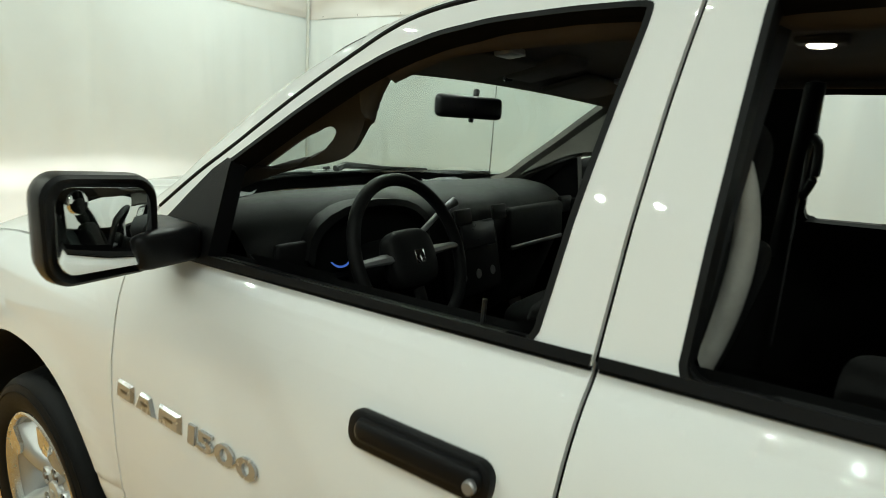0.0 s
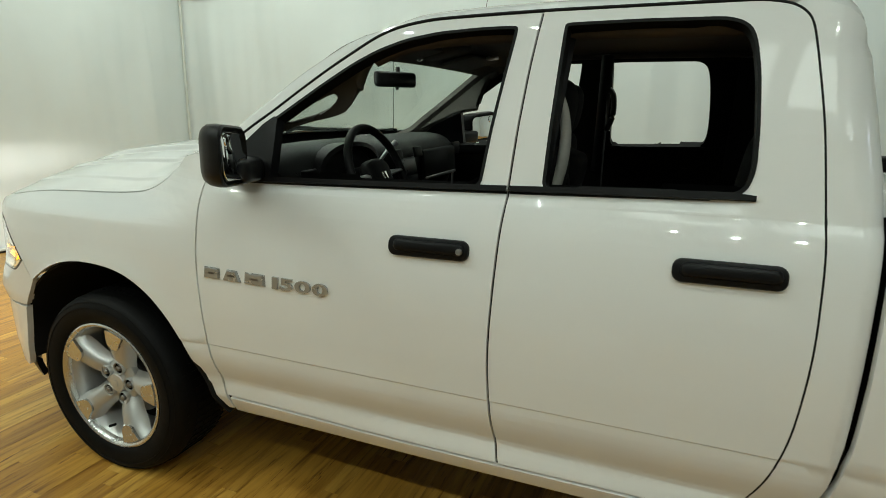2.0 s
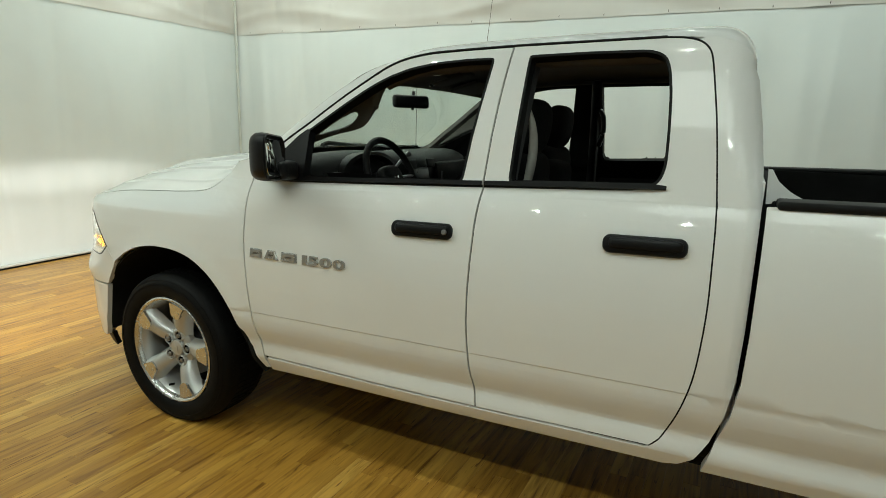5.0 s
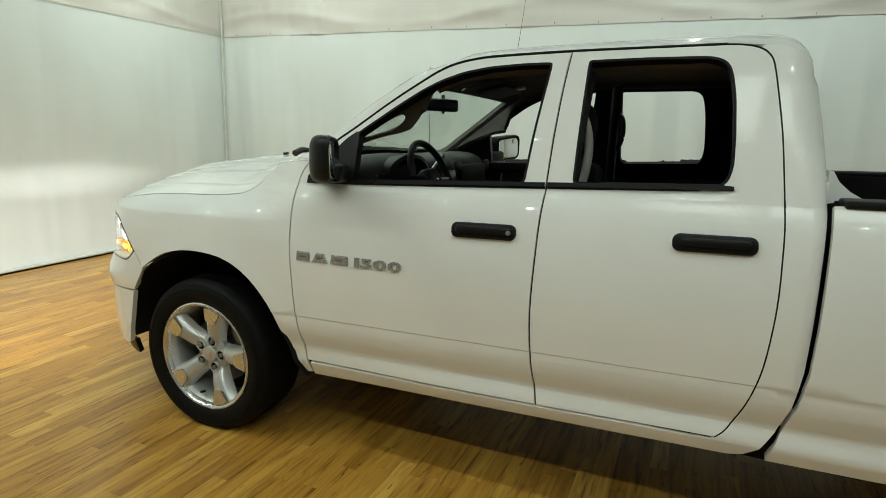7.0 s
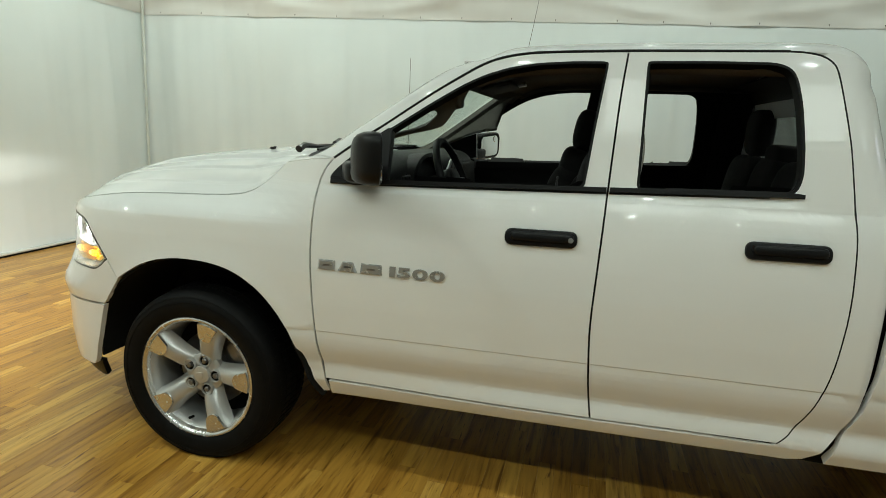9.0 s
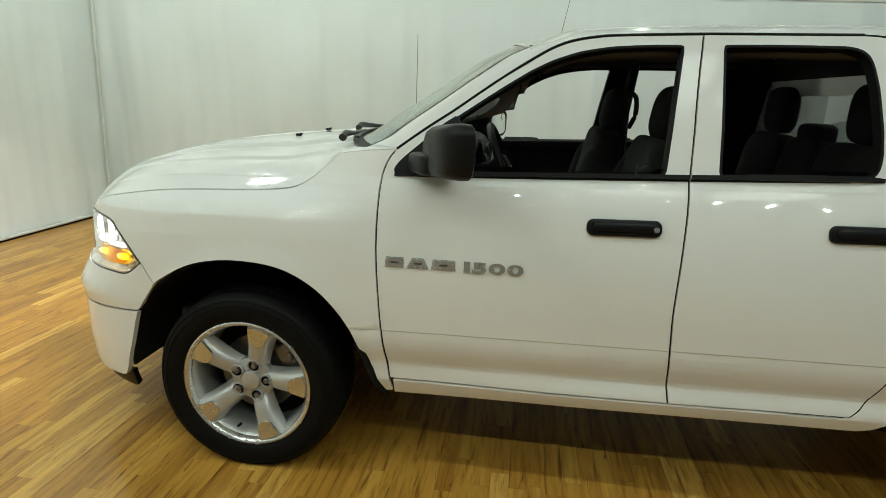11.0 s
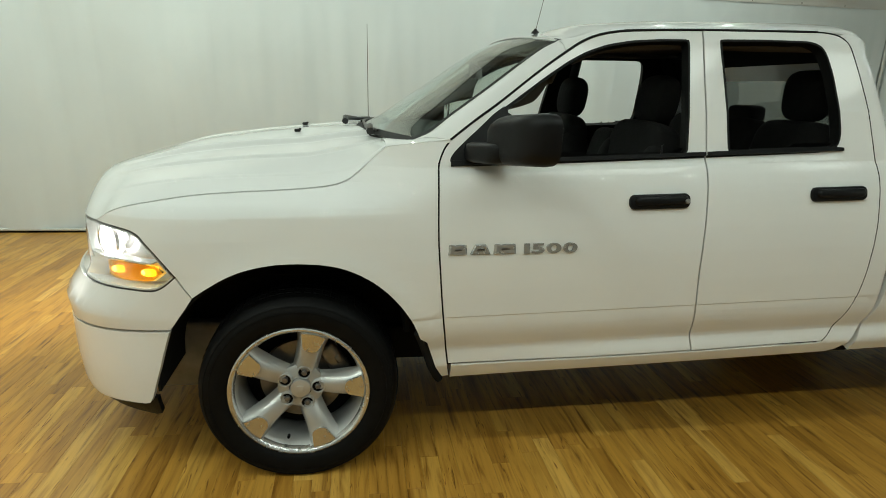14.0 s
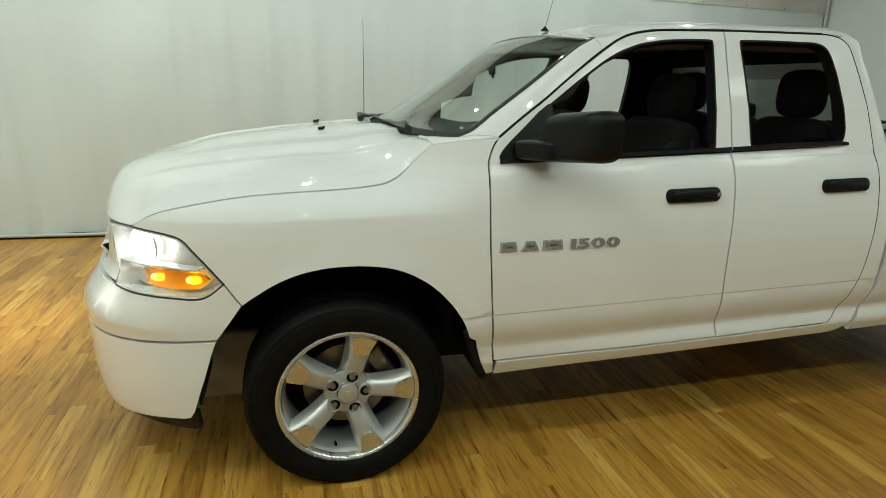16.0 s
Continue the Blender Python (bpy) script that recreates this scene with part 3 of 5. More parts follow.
def badge(side, owner):
    u = 0.578
    for i, (w, cutw) in enumerate(((0.080, 0), (0.089, 1), (0.097, 0), (0.027, 2), (0.056, 0), (0.064, 0), (0.062, 0))):
        if i == 3:
            u += 0.020
        zc = 0.962 + 0.017 * (u - 0.6)
        if i > 2:
            part("badge_digit", digit("1500"[i - 3], u, w, zc, side), BADGE, owner, "chrome digit", 20)
            u += w + 0.004
            continue
        b = bmesh.new()
        t = 0.22 if cutw == 1 else 0.04
        pr = [(0, -0.020), (w - 0.006, -0.020), (w - 0.006 - t * w, 0.020), (t * w, 0.020)]
        mid = (sum(q[0] for q in pr) / 4, 0.0)
        low, top = [], []
        for (a, c), f in [(q, f) for f in (1.0, 0.80) for q in pr]:
            a, c = mid[0] + (a - mid[0]) * f, c * f
            (low if f == 1.0 else top).append(b.verts.new(skin(u + a, zc + c + 0.017 * a, side, 0.001 if f == 1.0 else 0.0075)))
        b.faces.new(top)
        for j in range(4):
            b.faces.new((low[j], low[(j + 1) % 4], top[(j + 1) % 4], top[j]))
        b.faces.new(low[::-1])
        bmesh.ops.recalc_face_normals(b, faces=b.faces)
        # engraved middle
        b2 = bmesh.new()
        q = [(0.30 * w, -0.0025), (0.66 * w, -0.0025), (0.64 * w, 0.004), (0.32 * w, 0.004)]
        b2.faces.new([b2.verts.new(skin(u + a, zc + c + 0.017 * a, side, 0.0082)) for a, c in q])
        thicken(b2, 0.002, (1.2, 0, 0.9))
        bl = part("badge_block", b, BADGE, owner, "chrome badge block", 20)
        part("badge_inset", b2, DARKMETAL, bl)
        u += w + 0.004


badge(-1, [o for o in TRUCK.children if o.name.startswith("front_door")][0])

# bumper: upper cover, lower cover and black chin
UC = TURN_IN - ARC
upper = smooth(LAMP_LOW)[:-1] + [(-0.852, 0.813), (-1.2, 0.815), (UC, 0.818)] + [(UC, 0.612), (-1.0, 0.618), (-0.80, 0.630), (-0.62, 0.643), (-0.434, 0.653), (-0.418, 0.678), (-0.390, 0.730), (-0.362, 0.783)]
lower = [(-0.436, 0.648), (-0.62, 0.637), (-0.80, 0.624), (-1.0, 0.611), (UC, 0.606), (UC, 0.300), (-1.0, 0.301), (-0.80, 0.306), (-0.70, 0.316), (-0.62, 0.324), (-0.555, 0.326), (-0.533, 0.332), (-0.518, 0.360), (-0.482, 0.48), (-0.447, 0.61)]
chin = [(-0.515, 0.350), (-0.62, 0.336), (-0.80, 0.318), (-1.0, 0.310), (UC, 0.310), (UC, 0.255), (-0.9, 0.258), (-0.75, 0.272), (-0.62, 0.262), (-0.55, 0.254), (-0.520, 0.264)]
swell = lambda u, z: 0.018 * math.exp(-((z - 0.71) / 0.07) ** 2) * ease(-u, 0.40, 0.75)
for nm, lp, mat, o, bf, lab in (("bumper_cover", upper, PAINT, 0.0, swell, ""), ("bumper_skirt", lower, PAINT, 0.002, None, ""), ("chin_spoiler", chin, PLASTIC, -0.02, None, "black plastic chin spoiler")):
    bm = panel(lp, side=-1, thick=0.025, out=o, step=0.05, bumps=bf)
    bm = panel(lp, side=1, thick=0.025, out=o, step=0.05, bumps=bf, bm=bm)
    part(nm, bm, mat, TRUCK, lab)

# plain black grille between the lamps
GRILLE = [(-1.15, 0.84), (-1.3, 0.845), (UC, 0.845), (UC, 1.01), (-1.3, 1.01), (-1.18, 1.01)]
AROUND = [(-0.862, 0.820), (-1.2, 0.822), (UC, 0.824), (UC, 1.032), (-1.3, 1.032), (-1.1, 1.032), (-0.972, 1.030), (-0.920, 0.912)]
bm = panel(GRILLE, side=-1, out=-0.02, step=0.08)
bm = panel(GRILLE, side=1, out=-0.02, step=0.08, bm=bm)
hole = [(-1.145, 0.836), (-1.25, 0.838), (UC + 0.001, 0.840), (UC + 0.001, 1.014), (-1.25, 1.014), (-1.175, 1.014)]
for side in (-1, 1):
    part("grille_surround", panel(AROUND, [hole], side=side, thick=0.03, out=-0.006, step=0.08), PAINT, TRUCK, "white grille surround")
part("grille", bm, PLASTIC, TRUCK, "black grille")


# head lamps
LAMP = smooth(LAMP_TOP)[:-1] + [(-0.770, 1.044), (-0.84, 1.041), (-0.91, 1.037)] + smooth(LAMP_IN)[::-1][:-1] + smooth(LAMP_LOW)[::-1][:-1]
AMBER_OUT = [(-0.722, 0.900), (-0.640, 0.907), (-0.574, 0.907), (-0.492, 0.901), (-0.468, 0.878), (-0.508, 0.843), (-0.60, 0.839), (-0.651, 0.839), (-0.706, 0.848)]
for side in (-1, 1):
    body = part("headlamp", panel(inset(LAMP, 0.002), side=side, thick=0.01, out=-0.085, seam=0, step=0.06), LAMPBACK, TRUCK, "clear headlamp with amber turn signal, lit")
    ring = panel(LAMP, [inset(LAMP, 0.011)], side=side, thick=0.085, out=-0.003, seam=0.003, step=0.06)
    part("lamp_bezel", ring, LAMPBACK, body, "grey lamp bezel")
    gk = panel(inset(LAMP, -0.003), [inset(LAMP, 0.0035)], side=side, thick=0.02, out=-0.0015, seam=0, step=0.06)
    part("lamp_gasket", gk, TRIM, body, "thin black gasket")
    lens = part("lens", panel(inset(LAMP, 0.004), side=side, thick=0.003, out=0.001, seam=0.001, step=0.05), LENS, body, "clear lens")
    lens.visible_shadow = False
    am = part("turn_signal", panel(AMBER_OUT, side=side, thick=0.012, out=-0.012, seam=0, step=0.04), AMBER, body, "amber turn signal lens")
    am.visible_shadow = False
    part("signal_reflector", panel(inset(AMBER_OUT, -0.006), side=side, thick=0.004, out=-0.036, seam=0, step=0.06), SIGNALBACK, body)
    for u in (-0.525, -0.665):
        p = skin(u, 0.872, side, -0.028)
        part("signal_bulb", cushion(p.x, p.y, p.z, 0.062, 0.016, 0.030, 0.9, (0, 8, -side * 20), 20, 12), AMBERBULB, body)
    # reflector bowl with its bulb, turned outward; bulb enlarged to stand for glare
    c = skin(-0.745, 0.970, side, -0.046)
    ax = Vector((-0.70, side * 0.72, 0.0)).normalized()
    m = Matrix.Translation(c) @ ax.to_track_quat("Z", "Y").to_matrix().to_4x4()
    bowl = lathe([(0.020, -0.030), (0.045, -0.020), (0.060, 0.0), (0.068, 0.022), (0.071, 0.022), (0.063, -0.002), (0.045, -0.024), (0.02, -0.034)], m, 40, True)
    part("reflector", bowl, CHROME, body, "chrome reflector bowl")
    part("bulb", lathe([(0, 0.034), (0.034, 0.029), (0.058, 0.014), (0.068, -0.004), (0.058, -0.016), (0, -0.020)], m, 28), BULB, body, "enlarged glowing lamp element, standing for the glare")
    part("lamp_shelf", panel([(-0.88, 0.908), (-0.64, 0.918), (-0.51, 0.912), (-0.51, 0.907), (-0.64, 0.912), (-0.88, 0.902)], side=side, thick=0.050, out=-0.012, seam=0, step=0.1), LAMPBACK, body)
    p = skin(-0.80, 0.955, side, 0.02)
    # a flat, wide beam with a low spill below it
    for watts, wide, flat, drop in ((HEADLAMP_WATTS * 0.60, 7.5, 7.0, 0.09), (HEADLAMP_WATTS * 0.54, 62, 1.8, 1.35), (HEADLAMP_WATTS * 0.08, 100, 1.0, 2.0)):
        sp = bpy.data.lights.new("headlamp_beam", "SPOT")
        sp.energy, sp.color, sp.spot_size, sp.spot_blend, sp.shadow_soft_size = watts, (1.0, 0.985, 0.90), radians(wide), 1.0, 0.03
        so = new("headlamp_beam", sp)
        so.matrix_basis = look(p, p + Vector((-3, side * 0.08, -drop))) @ Matrix.Diagonal((flat, 1, 1, 1))

# hood
def hood_edge(x):
    z = float(np.interp(x, HOOD_X, HOOD_Z))
    return float(np.interp(x, HOOD_X, HOOD_Y)), z


_h = [(skin(u, z), z) for u, z in smooth([(UC, 1.034), (-1.4, 1.034), (-1.1, 1.035), (-0.90, 1.039)] + HOOD_CUT, 6)]
_h.sort(key=lambda q: q[0].x)
HOOD_X = [q[0].x for q in _h]
HOOD_Y = [-q[0].y for q in _h]
HOOD_Z = [q[1] for q in _h]
HOOD_MID = ((-0.942, 1.036), (-0.938, 1.095), (-0.918, 1.140), (-0.880, 1.180), (-0.79, 1.206), (-0.65, 1.225), (-0.45, 1.262), (-0.20, 1.298), (0.0, 1.320), (0.20, 1.336), (0.35, 1.346))


def hood_z(x, y):
    ye, ze = hood_edge(x)
    ye = max(ye, 0.02)
    zc = table(x, HOOD_MID)
    q = min(1.0, abs(y) / ye)
    z = ze + (zc - ze) * (1 - q ** (2.1 + 1.3 * ease(-x, 0.45, 0.88) + 2.2 * ease(x, 0.0, 0.34)))
    f = ease(x, -0.86, -0.50)
    k = f * (1 - 0.6 * ease(x, 0.10, 0.33))
    wd = 0.405 + 0.06 * x
    # raised middle with a crisp shoulder, a second step and a faint fold near the edge
    z += f * 0.022 * (1 - ease(abs(y), wd - 0.004, wd + 0.030)) - f * 0.008 * (1 - ease(abs(y), 0.15, 0.18))
    z += k * 0.013 * (1 - ease(abs(y), wd + 0.165, wd + 0.186))
    z += k * 0.006 * (1 - ease(abs(y), wd + 0.355, wd + 0.375))
    return z


rows = []
xs = list(np.linspace(0.352, -0.7, 43)) + [HOOD_X[0] + d for d in (0.21, 0.18, 0.15, 0.12, 0.095, 0.072, 0.052, 0.036, 0.022, 0.012, 0.005, 0.001)]
for i, x in enumerate(xs):
    bow = 0.118 * max(0, 1 - i / 40)
    ye, ze = hood_edge(x)
    ye = max(0.01, ye - 0.004)
    row = []
    for j in range(241):
        q = -1 + 2 * j / 240
        q = math.copysign(abs(q) ** 0.85, q)
        y = q * ye
        xx = x - bow * (1 - abs(q) ** 1.5) + 0.042 * max(0, 1 - i / 8) * ease(abs(q), 0.45, 0.75) * (1 - ease(abs(q), 0.94, 1.0))
        row.append((xx, y, hood_z(xx, y) if bow > 0.001 and abs(q) < 0.999 else hood_z(x, y)))
    rows.append(row)
part("hood", thicken(grid_mesh(rows), 0.02, (-0.2, 0, 0.5)), PAINT, TRUCK, "", 50)

# windscreen, its black border, the pillars beside it and the roof
WS_EDGE = [(0.432, 0.802, 1.352), (0.515, 0.802, 1.387), (0.610, 0.796, 1.460), (0.750, 0.777, 1.561), (0.890, 0.751, 1.665), (0.980, 0.730, 1.727), (1.065, 0.706, 1.768)]


def ws_point(s, q, out=0.0):
    """Windscreen: s from its foot to its top, q from the left edge to the right one."""
    e = spline(WS_EDGE, 8)
    f = s * (len(e) - 1)
    i = min(int(f), len(e) - 2)
    x, y, z = np.array(e[i]) * (1 - f + i) + np.array(e[i + 1]) * (f - i)
    k = 1 - abs(q) ** 2.2
    dx = -(0.20 - 0.105 * s) * k
    dz = (0.008 + 0.030 * s) * k
    return Vector((x + dx - out * 0.75, q * y, z + dz + out * 0.65))


NS, NQ = 26, 36
glass = grid_mesh([[ws_point(i / NS, -1 + 2 * j / NQ) for j in range(NQ + 1)] for i in range(NS + 1)])
ws = part("windshield", thicken(glass, 0.005, (1.6, 0, 1.0)), WINDSHIELD, TRUCK, "clear green-tinted windscreen")
ws.visible_shadow = False
border = bmesh.new()
for edge in (-1, 1):
    grid_mesh([[ws_point(i / NS, edge * q, 0.002) for q in (1.0, 0.980 - 0.025 * (1 - ease(i / NS, 0.0, 0.3)))] for i in range(NS + 1)], border)
grid_mesh([[ws_point(s, -1 + 2 * j / NQ, 0.002) for j in range(NQ + 1)] for s in (0.0, 0.03, 0.06, 0.085)], border)
grid_mesh([[ws_point(s, -1 + 2 * j / NQ, 0.002) for j in range(NQ + 1)] for s in (0.985, 0.992, 1.0)], border)
part("windshield_seal", border, LINING, ws)

seam3 = [skin(u, z, -1) for u, z in smooth(ROOF_SEAM[:6], 6)]
for side in (-1, 1):
    rows = []
    n = len(seam3)
    e = spline(WS_EDGE, 12)
    for i, d in enumerate(seam3):
        f = i / (n - 1) * (len(e) - 1)
        k = min(int(f), len(e) - 2)
        w = np.array(e[k]) * (1 - f + k) + np.array(e[k + 1]) * (f - k)
        d = np.array((d.x - 0.002, -d.y, d.z + 0.003))
        row = []
        for j in range(7):
            t = j / 6
            p = d * (1 - t) + w * t
            b = math.sin(math.pi * t) * 0.020 * (1 - 0.9 * ease(i / (n - 1), 0.55, 1.0))
            row.append((p[0] - 0.45 * b, side * (p[1] + 0.55 * b), p[2] + 0.7 * b))
        rows.append(row)
    part("windshield_pillar", thicken(grid_mesh(rows), 0.03, (1.3, 0, 1.2)), PAINT, TRUCK)

for side in (-1, 1):
    rows = []
    for (u, z), (s, q) in zip(((0.350, 1.335), (0.378, 1.341), (0.41, 1.347), (0.45, 1.354), (0.49, 1.361), (0.54, 1.366), (0.592, 1.371)), ((0.0, 0.74), (0.0, 0.82), (0.0, 0.89), (0.0, 0.95), (0.0, 1.0), (0.06, 1.0), (0.14, 1.0))):
        a, c = skin(u, z, side), ws_point(s, side * q, -0.003)
        c = a.lerp(c, min(1.0, 0.9 + 1.6 * (u - 0.350) / 0.24))
        rows.append([a.lerp(c, t) + Vector((0, 0, 0.010 * math.sin(math.pi * t))) for t in (0, 0.2, 0.4, 0.6, 0.8, 1)])
    part("fender_cap", thicken(grid_mesh(rows), 0.012, (0.6, 0, 0.8)), PAINT, TRUCK, "", 60)

ROOF_TOP = ((0.95, 1.806), (1.04, 1.829), (1.15, 1.851), (1.29, 1.868), (1.5, 1.885), (1.85, 1.899), (2.30, 1.911))
rows = []
for i in range(58):
    t = i / 41
    xs = 1.068 + (ROOF_X0 - 1.068) * t if i <= 41 else ROOF_XE - (ROOF_XE - ROOF_X0) * (1 - math.sin((i - 41) / 16 * math.pi / 2))
    row = []
    for j in range(49):
        q = -1 + 2 * j / 48
        q = math.copysign(abs(q) ** 0.62, q)
        k = 1 - abs(q) ** 2.2
        x = xs - (1.068 - 0.966) * k * max(0, 1 - t) ** 3
        xe = max(1.068, x)
        zd = roof_edge(xe)
        wd = half_width(xe, zd)
        rr = ROOF_XE - 0.11
        if xe > rr:
            wd -= 0.11 - math.sqrt(max(0, 0.11 ** 2 - (xe - rr) ** 2))
        zt = max(roof_drop(x, table(min(x, ROOF_X0), ROOF_TOP), 2.7), zd)
        z = zd + (zt - zd) * (1 - abs(q) ** 4.4) ** (1 / 1.45)
        # the front edge lies down on the glass
        wz = 1.772 + 0.038 * (1 - min(1, abs(q * wd) / 0.706) ** 2.2)
        f = (1 - ease(t, 0, 0.15)) * (1 - ease(abs(q), 0.90, 1.0))
        z += (wz - z) * f
        z -= 0.009 * (1 - ease(t, 0, 0.03)) * ease(abs(q), 0.80, 0.90)
        row.append((x, q * wd, z))
    rows.append(row)
roof = part("roof", thicken(grid_mesh(rows), 0.012, (1.7, 0, 1.2)), PAINT, TRUCK, "", 60)
part("headliner", grid_mesh([[(x, y * 0.985, z - 0.045) for x, y, z in r] for r in rows[1:46]]), HEADLINER, TRUCK, "dark cloth headliner", 80)
# rear wall of the cab with its window
for nm, mat, z0, z1, yy in (("cab_back", PAINT, 0.55, 1.40, 0.86), ):
    b = rbox(2.520, 0, (z0 + z1) / 2, 0.03, 2 * yy, z1 - z0, 0.006)
    part(nm, b, PAINT, TRUCK)
b = bmesh.new()
for s in (-1, 1):
    g = bmesh.new()
    rowsb = []
    for i in range(9):
        z = 1.39 + (1.742 - 1.39) * i / 8
        x = 2.515 - 0.05 * (i / 8) ** 1.4
        rowsb.append([(x, s * y, z) for y in (half_width(2.4, z) - 0.10, half_width(2.4, z) - 0.14, 0.62 - 0.0)])
    merge(b, thicken(grid_mesh(rowsb, g), 0.03, (1.8, 0, 1.6)))
g = grid_mesh([[(2.484, y, 1.66), (2.476, y, 1.70), (2.464, y, 1.742)] for y in np.linspace(-0.64, 0.64, 9)])
merge(b, thicken(g, 0.03, (1.8, 0, 1.7)))
part("cab_back_frame", b, PAINT, TRUCK)
g = grid_mesh([[(2.512 - 0.032 * (i / 6) ** 1.3, y, 1.395 + 0.29 * i / 6) for y in np.linspace(-0.63, 0.63, 9)] for i in range(7)])
rg = part("rear_window", thicken(g, 0.005, (1.8, 0, 1.6)), TINTGLASS, TRUCK, "dark tinted rear window")
rg.visible_shadow = False


# ---- wheels ----
HUB_Z, TYRE_R = 0.377, 0.394


def wheel(x, side, phase):
    """An alloy wheel with five spokes, its face towards the outside."""
    m = Matrix.Translation((x, side * 0.993, HUB_Z)) @ (pose(0, 0, 0, 90, 0, 0) if side < 0 else pose(0, 0, 0, -90, 0, 0))
    # local z points outwards; 0 is the rim's outer lip
    prof = [(0.266, -0.045), (0.272, -0.012), (0.281, 0.002), (0.296, 0.010), (0.325, 0.016), (0.352, 0.014), (0.372, 0.004), (0.384, -0.012), (0.391, -0.035), (TYRE_R, -0.08), (TYRE_R, -0.20), (0.391, -0.235), (0.384, -0.255), (0.36, -0.275), (0.32, -0.280), (0.27, -0.262), (0.262, -0.235)]
    t = lathe(prof, m, 96)
    bmesh.ops.recalc_face_normals(t, faces=t.faces)
    for v in t.verts:
        if v.co.z < 0.002:
            v.co.z = 0.002
    holder = part("wheel", lathe([(0.268, -0.01), (0.262, -0.03), (0.248, -0.06), (0.243, -0.14), (0.25, -0.22), (0.262, -0.25), (0.258, -0.25), (0.24, -0.22), (0.233, -0.14), (0.239, -0.06), (0.256, -0.02)], m, 72, True), SILVER, TRUCK, "five-spoke alloy wheel with polished spoke ends")
    part("tyre", t, RUBBER, holder, "black tyre")
    # tread grooves and blocks
    tr = bmesh.new()
    for k in range(72):
        a = 2 * math.pi * k / 72
        if m @ Vector((TYRE_R * math.cos(a), TYRE_R * math.sin(a), 0)) and (m @ Vector((TYRE_R * math.cos(a), TYRE_R * math.sin(a), -0.1))).z < 0.03:
            continue
        for z0, w in ((-0.052, 0.036), (-0.098, 0.040), (-0.146, 0.040), (-0.194, 0.040), (-0.236, 0.03)):
            r = TYRE_R - 0.0035 - (0.006 if z0 in (-0.052, -0.236) else 0.0)
            rbox(r * math.cos(a), r * math.sin(a), z0, 0.012, 0.024, w, 0, (0, 0, math.degrees(a) + (6 if int(z0 * 1000) % 2 else -6)), tr)
    bmesh.ops.transform(tr, matrix=m, verts=tr.verts)
    part("tread", tr, RUBBER, holder)
    # sidewall ribs
    for r, h in ((0.345, 0.0150), (0.366, 0.0075)):
        part("sidewall_rib", lathe([(r - 0.002, h - 0.002), (r - 0.001, h + 0.0022), (r + 0.001, h + 0.0018), (r + 0.002, h - 0.003)], m, 96), RUBBER, holder)
    part("rim_lip", lathe([(0.252, -0.022), (0.256, -0.006), (0.262, 0.003), (0.270, 0.006), (0.276, 0.003), (0.277, -0.012), (0.262, -0.014), (0.252, -0.022)], m, 96), POLISHED, holder, "polished rim lip")
    spoke_angles = [phase + 72 * k for k in range(5)]
    for ang in spoke_angles:
        ma = m @ pose(0, 0, 0, 0, 0, ang if side < 0 else 180 - ang)
        # spoke body: wide flat middle with bevelled flanks, waisted, arching from hub to rim
        rows = []
        for r, half, top, low in ((0.040, 0.040, -0.052, -0.085), (0.070, 0.037, -0.050, -0.085), (0.092, 0.0365, -0.042, -0.083), (0.112, 0.0365, -0.030, -0.079), (0.150, 0.038, -0.018, -0.074), (0.190, 0.042, -0.010, -0.070), (0.222, 0.048, -0.006, -0.060), (0.245, 0.056, -0.006, -0.050), (0.258, 0.064, -0.008, -0.04)):
            rows.append([(r, -half - 0.014, low), (r, -half, top - 0.014), (r, -half * 0.72, top), (r, -half * 0.25, top + 0.004), (r, half * 0.25, top + 0.004), (r, half * 0.72, top), (r, half, top - 0.014), (r, half + 0.014, low)])
        g = grid_mesh(rows)
        bmesh.ops.recalc_face_normals(g, faces=g.faces)
        bmesh.ops.transform(g, matrix=ma, verts=g.verts)
        sp = part("spoke", g, SILVER, holder, "", 60)
        # polished pad over the spoke's outer end, rounded towards the hub
        b = bmesh.new()
        pts = []
        for k in range(9):
            a = math.pi * (0.5 + k / 8)
            pts.append((0.204 + 0.026 * math.cos(a), 0.0335 * math.sin(a) * 1.0))
        pts = [(0.2475, 0.047)] + [(p[0], p[1]) for p in pts] + [(0.2475, -0.047), (0.2525, -0.022), (0.254, 0), (0.2525, 0.022)]
        f = b.faces.new([b.verts.new((p[0], p[1], 0.0035 - 0.10 * max(0, 0.21 - p[0]))) for p in pts])
        f.normal_update()
        if f.normal.z < 0:
            f.normal_flip()
        r = bmesh.ops.extrude_face_region(b, geom=[f])
        for v in r["geom"]:
            if isinstance(v, bmesh.types.BMVert):
                v.co.z -= 0.012
        bmesh.ops.recalc_face_normals(b, faces=b.faces)
        bmesh.ops.transform(b, matrix=ma, verts=b.verts)
        part("spoke_pad", b, POLISHED, holder, "polished spoke end")
        # lug nut in its pocket, whose floor is blackened in place of shade
        ml = ma @ pose(0.0698, 0, 0, 0, 0, 0)
        part("lug_boss", lathe([(0.0290, -0.056), (0.0280, -0.036), (0.0262, -0.0325), (0.0235, -0.034), (0.0228, -0.040), (0.0225, -0.056)], ml, 28), SILVER, holder)
        part("lug_pocket", lathe([(0.0228, -0.040), (0.0222, -0.0455), (0, -0.0455)], ml, 24), LINER, holder)
        part("lug_nut", lathe([(0.0125, -0.046), (0.0125, -0.034), (0.0100, -0.030), (0.0045, -0.0290), (0, -0.0290)], ml, 6), STEEL, holder, "steel lug nut", 20)
